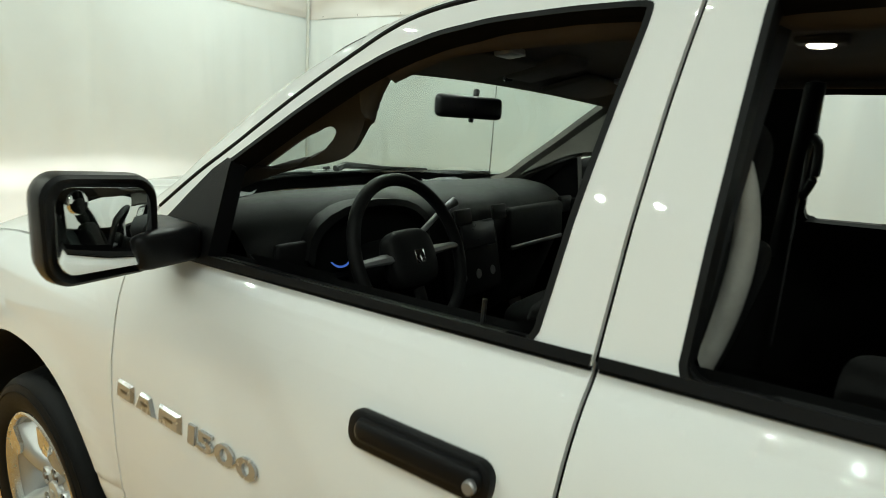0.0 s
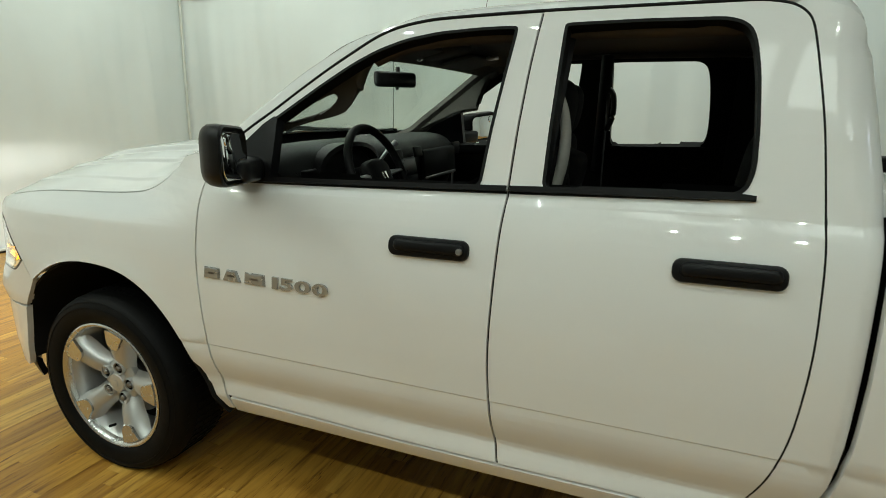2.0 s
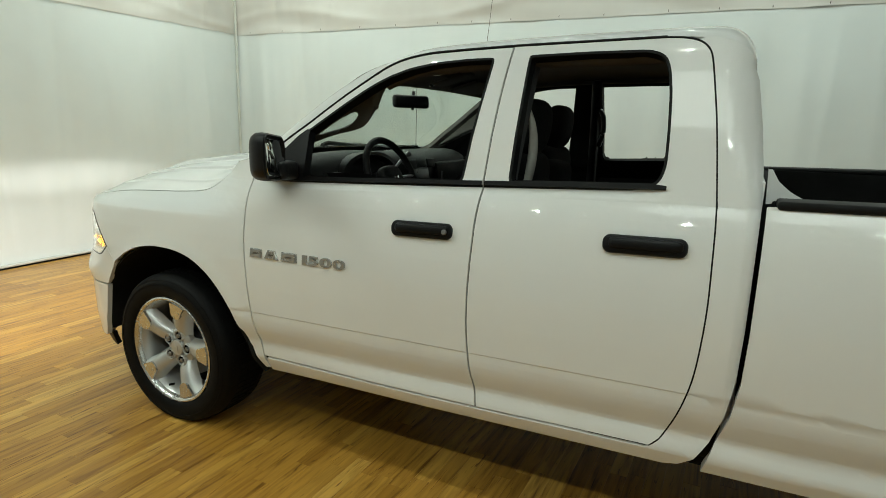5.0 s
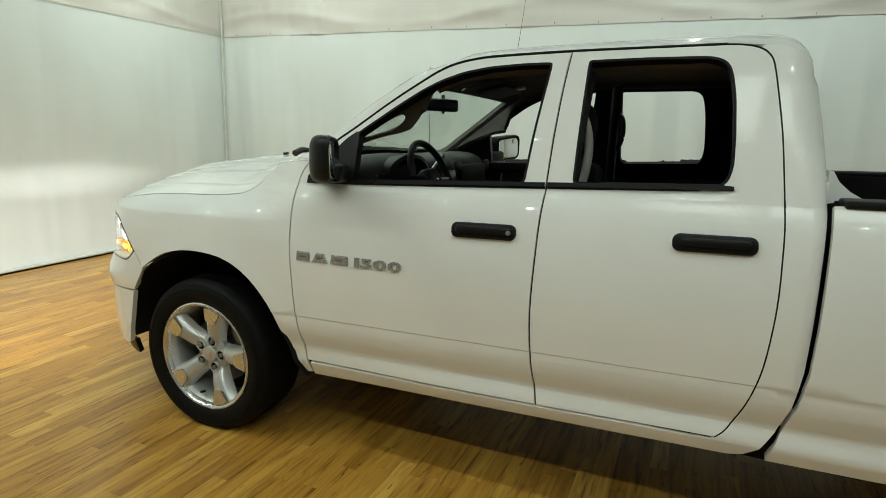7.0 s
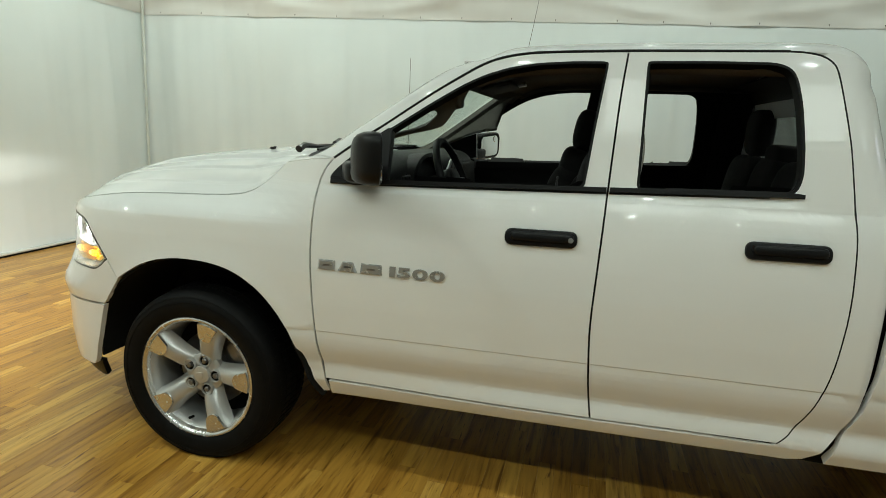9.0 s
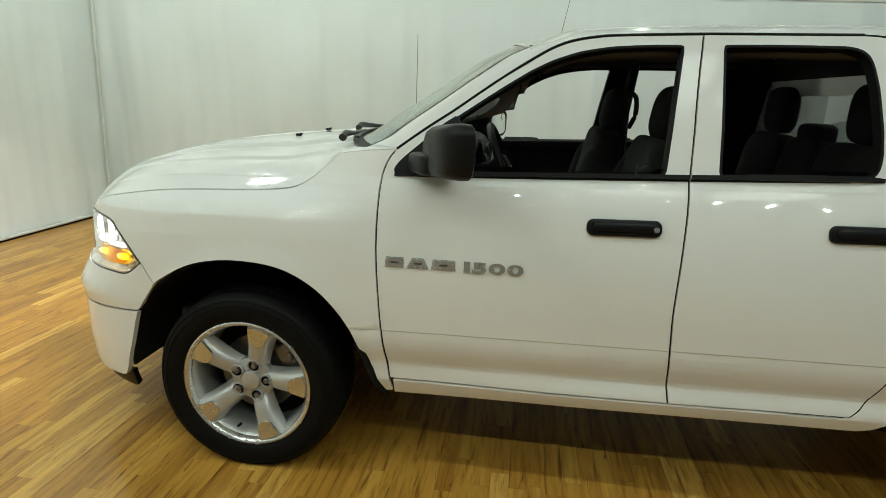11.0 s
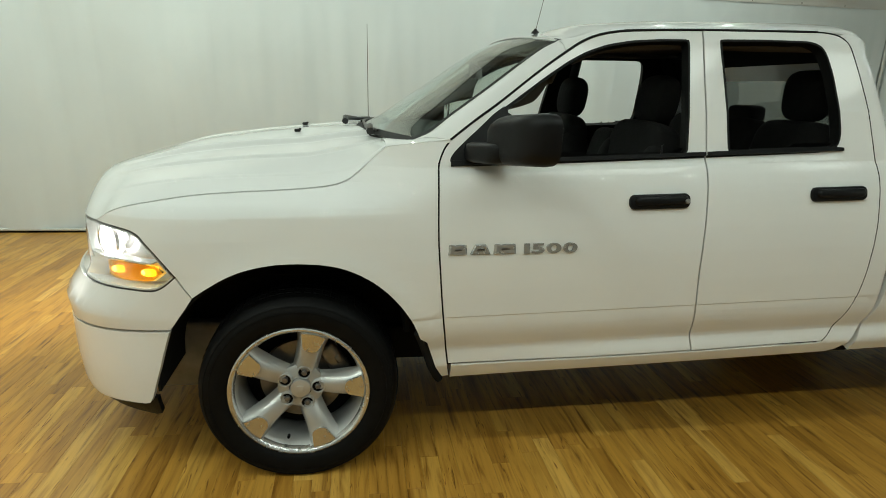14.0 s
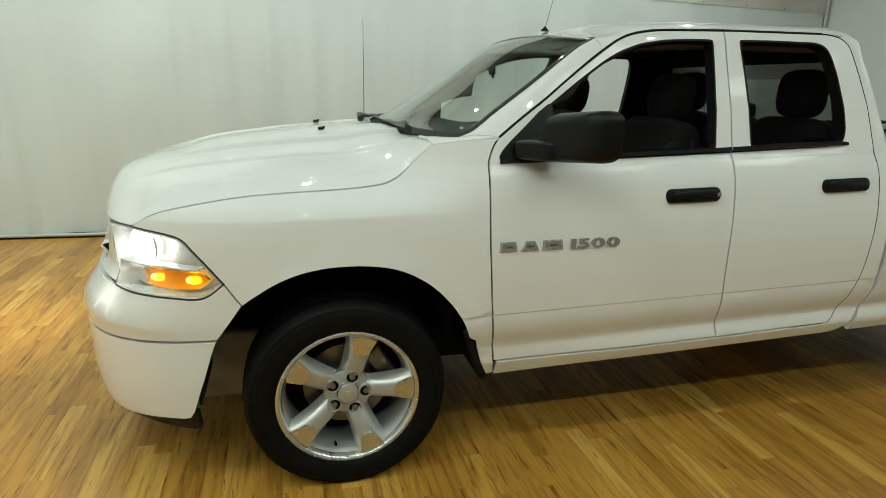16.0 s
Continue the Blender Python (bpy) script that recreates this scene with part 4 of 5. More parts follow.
    # hub and centre cap
    part("hub", lathe([(0.094, -0.085), (0.092, -0.060), (0.080, -0.052), (0.046, -0.048), (0.044, -0.040)], m, 48), SILVER, holder)
    part("centre_cap", lathe([(0.041, -0.046), (0.041, -0.036), (0.038, -0.032), (0.028, -0.0295), (0, -0.0285)], m, 40), SILVER, holder, "round centre cap")
    part("cap_emblem", rbox(0, 0, 0, 0.026, 0.030, 0.004, 0.004, None), SILVER, holder).data.transform(m @ pose(0, 0, -0.0275, 0, 0, 0))
    a = radians(phase - 108) if side < 0 else radians(phase)
    part("valve", tube([m @ Vector((0.222 * math.cos(a), 0.222 * math.sin(a), -0.045)), m @ Vector((0.214 * math.cos(a), 0.214 * math.sin(a), -0.015))], 0.006, 10), RUBBER, holder, "black valve stem")
    # brake disc and caliper behind the spokes
    part("brake_disc", lathe([(0.06, -0.125), (0.17, -0.125), (0.17, -0.150), (0.06, -0.150)], m, 48, True), STEEL, holder, "steel brake disc")
    part("disc_hat", lathe([(0, -0.095), (0.070, -0.095), (0.082, -0.105), (0.085, -0.125)], m, 40), DARKMETAL, holder)
    cal = rbox(0.135, 0.085, -0.125, 0.075, 0.15, 0.06, 0.018, (0, 0, 32))
    rbox(0.150, 0.095, -0.105, 0.030, 0.040, 0.03, 0.012, (0, 0, 32), cal)
    bmesh.ops.transform(cal, matrix=m, verts=cal.verts)
    part("brake_caliper", cal, STEEL, holder, "brake caliper")
    # black disc behind the brake, standing for the shade inside the wheel
    part("wheel_shade_disc", lathe([(0, -0.19), (0.25, -0.19)], m, 40), LINER, holder)


for wx, ph in ((0.002, 4), (3.57, 31)):
    for side in (-1, 1):
        wheel(wx, side, ph)

# wheel wells and under-body
def liner_edge(wx, a):
    """How far out the liner reaches at the angle a, just inside the skin."""
    x, z = wx + (0.525 if math.cos(a) > 0 else 0.565) * math.cos(a), 0.400 + 0.515 * math.sin(a)
    return abs(skin(x, z).y) - 0.016


for side in (-1, 1):
    for wx in (0.03, 3.59):
        rows = []
        for k in range(25):
            a = math.pi * (-0.018 + 1.033 * k / 24)
            rows.append([(wx + (0.525 if math.cos(a) > 0 else 0.565) * math.cos(a), side * y, 0.400 + 0.515 * math.sin(a)) for y in (liner_edge(wx, a), 0.80, 0.66, 0.52, 0.40)])
        part("wheel_liner", thicken(grid_mesh(rows), -0.01), LINER, TRUCK, "black wheel well liner")
    strip = [skin(u, z, side, -0.010) for u, z in ((0.470, 0.615), (0.488, 0.570), (0.510, 0.510), (0.533, 0.445), (0.556, 0.395), (0.572, 0.372))]
    part("splash_guard", tube(spline(strip, 4), 0.017, 10), LINER, TRUCK)
part("floor_pan", rbox(1.62, 0, 0.47, 1.9, 1.60, 0.10, 0.02), LINER, TRUCK)
part("bed_frame", rbox(3.6, 0, 0.52, 2.2, 1.10, 0.12, 0.02), LINER, TRUCK)
part("engine_cradle", rbox(0.0, 0, 0.62, 1.3, 0.98, 0.40, 0.05), LINER, TRUCK)
for s in (-1, 1):
    part("chassis_rail", rbox(2.0, s * 0.42, 0.40, 4.9, 0.07, 0.16, 0.01), LINER, TRUCK)
    part("sill_rail", rbox(1.4, s * 0.84, 0.47, 1.55, 0.08, 0.06, 0.01, (0, -1.8, 0)), LINER, TRUCK)
    part("front_subframe", rbox(-0.33, s * 0.545, 0.365, 0.64, 0.08, 0.31, 0.02), UNDERBODY, TRUCK, "dull grey frame rail ahead of the front wheel")
for y in (-0.50, 0.50):
    part("frame_rail", rbox(2.42, y, 0.375, 4.10, 0.075, 0.17, 0.012), LINER, TRUCK, "black steel frame rail")
for x in (0.62, 1.75, 2.98):
    part("cross_member", rbox(x, 0, 0.365, 0.13, 0.90, 0.11, 0.02), LINER, TRUCK)
part("front_axle", rbox(0.05, 0, 0.34, 0.17, 1.24, 0.13, 0.03), LINER, TRUCK)
part("transmission", rbox(1.25, 0, 0.345, 1.7, 0.46, 0.22, 0.05), LINER, TRUCK)
part("fuel_tank", rbox(2.35, -0.36, 0.37, 1.1, 0.44, 0.24, 0.05), LINER, TRUCK)
part("exhaust_pipe", tube([(0.6, 0.30, 0.33), (1.6, 0.42, 0.31), (3.2, 0.40, 0.33)], 0.05, 12), LINER, TRUCK)
part("engine_block", rbox(-0.25, 0, 0.90, 0.95, 1.10, 0.38, 0.06), LINER, TRUCK)
for s in (-1, 1):
    part("axle", tube([(0.0, s * 0.45, 0.38), (0.0, s * 0.80, 0.392)], 0.035, 12), STEEL, TRUCK)
part("rear_axle", tube([(3.57, -0.80, 0.392), (3.57, 0.80, 0.392)], 0.05, 12), STEEL, TRUCK)

# ---- mirrors ----
for side in (-1, 1):
    b = bmesh.new()
    rows = []
    # housing: sections from its rear face forward
    for x, y0, y1, z0, z1, r in ((0.822, 1.032, 1.236, 1.308, 1.474, 0.042), (0.815, 1.028, 1.242, 1.303, 1.480, 0.044), (0.785, 1.024, 1.244, 1.301, 1.482, 0.044), (0.745, 1.020, 1.238, 1.303, 1.480, 0.044), (0.715, 1.016, 1.224, 1.308, 1.472, 0.046), (0.698, 1.014, 1.200, 1.318, 1.460, 0.044), (0.690, 1.024, 1.165, 1.336, 1.440, 0.036)):
        row = []
        for cx, cz, a0 in ((y1 - r, z1 - r, 0), (y0 + r, z1 - r, 90), (y0 + r, z0 + r, 180), (y1 - r, z0 + r, 270)):
            for k in range(7):
                a = radians(a0 + 15 * k)
                yy, zz = cx + r * math.cos(a), cz + r * math.sin(a)
                yy = 1.134 + (yy - 1.134) * 1.07
                row.append((0.765 + (x - 0.756) * 0.78 + 0.45 * (yy - 1.03), side * yy, zz + 0.10 * (yy - 1.13)))
        rows.append(row)
    vs = [[b.verts.new(p) for p in r] for r in rows]
    k = len(vs[0])
    for r0, r1 in zip(vs, vs[1:]):
        for j in range(k):
            b.faces.new((r0[j], r0[(j + 1) % k], r1[(j + 1) % k], r1[j]))
    b.faces.new(vs[-1])
    # recessed rear face
    back = [b.verts.new(Vector(p) + Vector((-0.012, side * (1.136 - abs(p[1])) * 0.10, (1.39 - p[2]) * 0.10))) for p in rows[0]]
    for j in range(k):
        b.faces.new((vs[0][j], vs[0][(j + 1) % k], back[(j + 1) % k], back[j]))
    b.faces.new(back)
    bmesh.ops.recalc_face_normals(b, faces=b.faces)
    hs = part("side_mirror", b, PLASTIC, TRUCK, "black folding side mirror")
    g = capsule(0.206, 0.138, 0.005, 0.034, 0.001)
    bmesh.ops.rotate(g, matrix=Matrix.Rotation(radians(90), 3, "Z"), verts=g.verts)
    bmesh.ops.transform(g, matrix=pose(0.860, side * 1.134, 1.391, side * 5.7, -5 if side < 0 else 0, -side * 24.2), verts=g.verts)
    part("mirror_glass", g, MIRROR, hs, "mirror glass")
    sm = pose(0.860, side * 1.134, 1.391, side * 5.7, -5 if side < 0 else 0, -side * 24.2) @ pose(0.003, side * 0.062, 0.045, 0, 90, 0)
    part("spot_mirror", lathe([(0, 0.004), (0.018, 0.003), (0.020, 0), (0.020, -0.004)], sm, 24), MIRROR, hs, "small round blind-spot mirror")
    arm = rbox(0, 0, 0, 1, 1, 1, 0.22, None, None, 4)
    for v in arm.verts:
        t = v.co.y + 0.5
        x0, x1 = 0.628 + 0.090 * t, 0.800 + 0.060 * t
        z0, z1 = 1.288 + 0.010 * t, 1.368 + 0.006 * t
        v.co = ((x0 + x1) / 2 + v.co.x * (x1 - x0), side * (0.915 + 0.17 * t), (z0 + z1) / 2 + v.co.z * (z1 - z0))
    bmesh.ops.recalc_face_normals(arm, faces=arm.faces)
    part("mirror_arm", arm, PLASTIC, hs)

# ---- cowl, wipers, washer jets, aerials ----
rows = []
for i in range(5):
    t = i / 4
    row = []
    for j in range(31):
        q = -1 + 2 * j / 30
        a = ws_point(0.02, q * 0.985)
        y = q * 0.80
        xe = 0.346 - 0.135 * (1 - q * q)
        front = Vector((xe, y, hood_z(min(xe, 0.35), y) - 0.022))
        p = front.lerp(a, t)
        p.z -= 0.022 * math.sin(math.pi * t)
        row.append(p)
    rows.append(row)
part("cowl", thicken(grid_mesh(rows), 0.006, (0.5, 0, 1.0)), LINING, TRUCK, "black plastic cowl below the windscreen")
for y0, y1 in ((-0.62, 0.05), (0.02, 0.62)):
    foot = ws_point(0.0, y0 / 0.8) + Vector((-0.055, 0, 0.022))
    knee = ws_point(0.035, (y0 + 0.2) / 0.8, 0.030)
    tip = ws_point(0.085, y1 / 0.8, 0.018)
    b = tube([foot, foot + Vector((0.0, 0.05, 0.016)), knee, knee.lerp(tip, 0.5)], [0.017, 0.015, 0.010, 0.006], 8)
    wp = part("wiper", b, TRIM, TRUCK, "black wiper arm and blade")
    blade = [ws_point(0.055 + 0.03 * t, (y0 + 0.12 + (y1 - y0) * t) / 0.8, 0.010) for t in (0, 0.25, 0.5, 0.75, 1)]
    part("wiper_blade", tube(blade, 0.006, 6), TRIM, wp)
for y in (-0.27, 0.17):
    z = hood_z(-0.04, y)
    b = rbox(-0.04, y, z + 0.006, 0.028, 0.022, 0.014, 0.005)
    rbox(-0.028, y, z + 0.011, 0.012, 0.014, 0.010, 0.003, None, b)
    part("washer_jet", b, TRIM, TRUCK, "black washer jet")
b = tube([(0.315, 0.93, 1.30), (0.312, 0.93, 1.60), (0.308, 0.93, 1.95)], [0.003, 0.002, 0.0014], 8)
mast = part("aerial", b, DARKMETAL, TRUCK, "thin black whip aerial")
part("aerial_base", lathe([(0.018, 0.0), (0.016, 0.02), (0.008, 0.035), (0.004, 0.05)], Matrix.Translation((0.315, 0.93, 1.22)), 20), TRIM, mast)
z = 1.872
b = lathe([(0.022, 0.0), (0.020, 0.008), (0.010, 0.016), (0.006, 0.024), (0, 0.024)], Matrix.Translation((1.19, 0.10, z - 0.01)), 20)
rb = part("roof_aerial_base", b, TRIM, TRUCK, "small black roof aerial base")
part("roof_aerial", tube([(1.19, 0.10, z), (1.217, 0.075, 2.03), (1.262, 0.035, 2.32)], [0.0016, 0.0014, 0.001], 6), DARKMETAL, rb, "thin roof aerial rod")

# ---- load bed ----
RARCH = [(3.57 + 0.51 * math.cos(a), 0.44 + 0.50 * math.sin(a)) for a in (math.pi * k / 16 for k in range(17))]
for side in (-1, 1):
    bed = [(2.460, 0.452), (3.07, 0.47)] + [p for p in RARCH[::-1]] + [(4.09, 0.50), (4.62, 0.52), (4.66, 0.60), (4.67, 1.395), (2.60, 1.338), (2.542, 1.334)]
    bed += [(2.543, 1.20), (2.543, 0.95), (2.539, 0.80), (2.522, 0.680), (2.490, 0.570)]
    bs = part("bed_side", panel(bed, side=side, thick=0.03, step=0.06), PAINT, TRUCK)
    yo = half_width(2.8, 1.33)
    b = rbox(3.615, side * (yo - 0.048), 1.367, 2.09, 0.115, 0.026, 0.010, (0, -1.6, 0))
    part("rail_cap", b, LINING, bs, "black plastic bed rail cap")
    # inner wall of the bed
    part("bed_inner_wall", rbox(3.61, side * (yo - 0.10), 1.08, 2.10, 0.02, 0.52, 0.006), LINER, bs)
part("bed_floor", rbox(3.61, 0, 0.80, 2.10, 1.70, 0.05, 0.01), LINER, TRUCK, "black bed liner")
part("bed_front_wall", rbox(2.585, 0, 1.075, 0.03, 1.78, 0.52, 0.008), LINER, TRUCK)
part("tailgate", rbox(4.69, 0, 1.05, 0.05, 1.84, 0.66, 0.02), PAINT, TRUCK)
part("rear_bumper", rbox(4.80, 0, 0.62, 0.16, 1.90, 0.20, 0.05), CHROME, TRUCK, "chrome rear bumper")
for side in (-1, ):
    # white sloping bracket at the bed's front corner
    b = bmesh.new()
    yb = 0.76
    b.faces.new([b.verts.new(p) for p in ((2.545, side * yb, 1.325), (2.648, side * yb, 1.345), (2.606, side * yb, 1.368), (2.572, side * yb, 1.398), (2.552, side * yb, 1.432), (2.540, side * yb, 1.432))])
    part("corner_bracket", thicken(b, 0.035), PAINT, TRUCK, "pale sloping bracket at the bed corner")

# ---- cab interior ----
# dashboard: a long rounded body with a raised cluster hood
prof = [(0.36, 1.345), (0.50, 1.362), (0.66, 1.372), (0.76, 1.362), (0.815, 1.330), (0.835, 1.28), (0.83, 1.20), (0.80, 1.10), (0.76, 0.98), (0.70, 0.86), (0.42, 0.86)]
sp = spline(prof, 3)
rows = []
for j in range(25):
    y = -0.80 + 1.60 * j / 24
    k = math.exp(-((y + 0.47) / 0.22) ** 4)
    c = math.exp(-((y) / 0.16) ** 4)
    row = []
    for x, z in sp:
        f = ease(x, 0.5, 0.8)
        x += 0.13 * (1 - ease(x, 0.36, 0.62)) * ease(abs(y), 0.40, 0.80)
        row.append((x + 0.03 * f * c - 0.06 * f * ease(abs(y), 0.70, 0.80), y, z + 0.030 * k * f * ease(z, 1.2, 1.33) - 0.03 * ease(abs(y), 0.66, 0.80) * f))
    rows.append(row)
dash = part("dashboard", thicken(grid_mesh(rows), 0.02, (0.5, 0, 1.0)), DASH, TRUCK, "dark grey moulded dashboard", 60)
# cluster hood and gauges
b = bmesh.new()
rows = []
for i in range(13):
    a = math.pi * i / 12
    y = -0.47 + 0.225 * math.cos(a)
    z = 1.255 + 0.130 * math.sin(a) ** 0.7
    rows.append([(0.74, y, z - 0.004), (0.86, -0.47 + (y + 0.47) * 1.02, z + 0.010), (0.865, -0.47 + (y + 0.47) * 0.95, z - 0.006), (0.80, -0.47 + (y + 0.47) * 0.9, z - 0.022)])
part("cluster_hood", thicken(grid_mesh(rows), 0.004, (0.8, -0.47, 1.2)), DASHDARK, dash, "", 60)
part("cluster_face", rbox(0.805, -0.47, 1.262, 0.02, 0.40, 0.15, 0.02, (0, -18, 0)), TRIM, dash)
for y, r in ((-0.57, 0.052), (-0.37, 0.052), (-0.47, 0.030), (-0.655, 0.026), (-0.285, 0.026)):
    mg = pose(0.822, y, 1.268, 0, 72, 0)
    part("gauge", lathe([(r, 0.0), (r, 0.006), (r - 0.004, 0.007), (r - 0.005, 0.003), (0, 0.003)], mg, 30), DASHDARK, dash)
    part("gauge_marks", lathe([(r * 0.80, 0.0045), (r * 0.93, 0.0045)], mg, 30), GAUGE, dash, "blue lit gauge scale")
# centre stack, vents, glove box
part("radio_panel", rbox(0.845, 0.0, 1.19, 0.05, 0.30, 0.30, 0.03, (0, -14, 0)), DASHDARK, dash)
part("radio", rbox(0.872, 0.0, 1.25, 0.012, 0.19, 0.085, 0.006, (0, -14, 0)), TRIM, dash)
for y in (-0.105, 0.105):
    part("vent", rbox(0.878, y, 1.315, 0.012, 0.085, 0.05, 0.008, (0, -14, 0)), DASHDARK, dash)
for k in range(3):
    part("knob", lathe([(0.020, 0), (0.019, 0.014), (0.015, 0.018), (0, 0.018)], pose(0.872, -0.085 + 0.085 * k, 1.115, 0, 80, 0), 20), SILVERTRIM, dash)
part("glove_box", rbox(0.842, 0.45, 1.235, 0.03, 0.44, 0.15, 0.02, (0, -6, 0)), DASH, dash)
part("glove_box_trim", rbox(0.852, 0.45, 1.165, 0.03, 0.42, 0.018, 0.006, (0, -6, 0)), SILVERTRIM, dash)
part("dash_vent", rbox(0.838, 0.70, 1.29, 0.02, 0.11, 0.07, 0.02), DASHDARK, dash)
part("dash_vent", rbox(0.838, -0.73, 1.27, 0.02, 0.09, 0.08, 0.02), DASHDARK, dash)

# steering wheel
sc, tilt = Vector((0.985, -0.475, 1.275)), 24
msw = Matrix.Translation(sc) @ pose(0, 0, 0, 0, 90 - tilt, 0)
ring = [msw @ Vector((0.192 * math.cos(a), 0.192 * math.sin(a), 0)) for a in (2 * math.pi * k / 48 for k in range(48))]
sw = part("steering_wheel", tube(ring, 0.0165, 12, True), DASHDARK, TRUCK, "black leather steering wheel", 60)
hubp = cushion(0, 0, 0.0, 0.15, 0.17, 0.07, 0.6)
bmesh.ops.transform(hubp, matrix=msw @ Matrix.Translation((0.01, 0, -0.012)), verts=hubp.verts)
part("wheel_hub", hubp, DASHDARK, sw)
for a in (90, -90, 0):
    p0 = msw @ Vector((0.07 * math.cos(radians(a)), 0.07 * math.sin(radians(a)), -0.01))
    p1 = msw @ Vector((0.188 * math.cos(radians(a)), 0.188 * math.sin(radians(a)), 0))
    part("wheel_spoke", tube([p0, p0.lerp(p1, 0.5), p1], [0.022, 0.017, 0.013], 8, squash=0.6), SILVERTRIM if a else DASHDARK, sw)
part("wheel_emblem", rbox(0, 0, 0, 0.034, 0.034, 0.006, 0.008), CHROME, sw).data.transform(msw @ Matrix.Translation((0.01, 0, 0.024)))
part("steering_column", tube([msw @ Vector((0, 0, -0.03)), msw @ Vector((0, 0, -0.22))], [0.055, 0.07], 16), DASHDARK, sw)
part("shift_lever", tube([msw @ Vector((-0.02, 0.05, -0.06)), msw @ Vector((-0.10, 0.20, -0.03)), msw @ Vector((-0.12, 0.25, -0.01))], [0.008, 0.008, 0.014], 10), SILVERTRIM, sw, "column shift lever")


def seat(y, name, grey, dx=0.0):
    """A front bucket seat, moved on its rails by dx."""
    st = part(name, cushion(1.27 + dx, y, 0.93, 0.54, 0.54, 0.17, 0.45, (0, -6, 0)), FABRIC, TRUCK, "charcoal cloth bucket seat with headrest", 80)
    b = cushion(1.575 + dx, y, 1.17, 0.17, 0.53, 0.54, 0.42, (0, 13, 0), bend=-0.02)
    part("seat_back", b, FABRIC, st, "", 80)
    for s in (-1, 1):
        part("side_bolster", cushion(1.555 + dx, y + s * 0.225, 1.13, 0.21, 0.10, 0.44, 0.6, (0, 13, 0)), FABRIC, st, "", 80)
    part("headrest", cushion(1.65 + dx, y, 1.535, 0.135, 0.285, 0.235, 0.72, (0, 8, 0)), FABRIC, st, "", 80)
    for s in (-1, 1):
        part("headrest_post", tube([(1.628 + dx, y + s * 0.07, 1.38), (1.648 + dx, y + s * 0.07, 1.48)], 0.006, 8), CHROME, st)
    part("seat_base", rbox(1.27 + dx, y, 0.72, 0.45, 0.46, 0.28, 0.04), LINER, st)
    if grey:
        pts = [(1.690, 1.18), (1.722, 1.28), (1.742, 1.38), (1.748, 1.47), (1.738, 1.55), (1.712, 1.625)]
        c = spline([(p[0], y - 0.262, p[1]) for p in pts], 5)
        part("seat_edge", tube(c, [0.010 + 0.015 * math.sin(math.pi * i / (len(c) - 1)) for i in range(len(c))], 10, squash=0.7), GREYFABRIC, st, "light grey seat back edge", 80)
    return st


seat(-0.44, "driver_seat", True)
seat(0.38, "passenger_seat", False, -0.12)
con = part("centre_console", rbox(1.35, 0, 0.98, 0.46, 0.24, 0.26, 0.05), FABRIC, TRUCK, "dark centre armrest")
part("console_back", cushion(1.60, 0, 1.17, 0.14, 0.30, 0.42, 0.45, (0, 13, 0)), FABRIC, con)
# rear bench
bench = part("rear_bench", cushion(2.14, 0, 0.90, 0.50, 1.44, 0.18, 0.35), FABRIC, TRUCK, "charcoal cloth rear bench with headrests", 80)
for y, w in ((-0.45, 0.54), (0.0, 0.36), (0.45, 0.54)):
    part("bench_back", cushion(2.385, y, 1.18, 0.15, w, 0.56, 0.42, (0, 8, 0)), FABRIC, bench, "", 80)
    big = abs(y) > 0.1
    part("bench_headrest", cushion(2.430, y, 1.578 if big else 1.475, 0.11, 0.28 if big else 0.24, 0.245 if big else 0.10, 0.6 if big else 0.5), FABRIC, bench, "", 80)
    for s in (-1, 1):
        part("headrest_post", tube([(2.42, y + s * 0.06, 1.40), (2.43, y + s * 0.06, 1.50)], 0.006, 8), CHROME, bench)
rows = [[(x, y, z) for y in np.linspace(-0.72, 0.72, 13)] for x, z in ((2.478, 1.672), (2.462, 1.690), (2.440, 1.745), (2.400, 1.800), (2.330, 1.835))]
part("rear_header_lining", thicken(grid_mesh(rows), 0.008), LINING, TRUCK, "", 60)
part("cab_floor", rbox(1.55, 0, 0.56, 1.75, 1.66, 0.04, 0.01), LINER, TRUCK)
part("cab_firewall", rbox(0.44, 0, 0.95, 0.03, 1.66, 0.80, 0.01), LINER, TRUCK)
part("cab_back_lining", rbox(2.495, 0, 0.97, 0.02, 1.70, 0.84, 0.01), LINER, TRUCK)
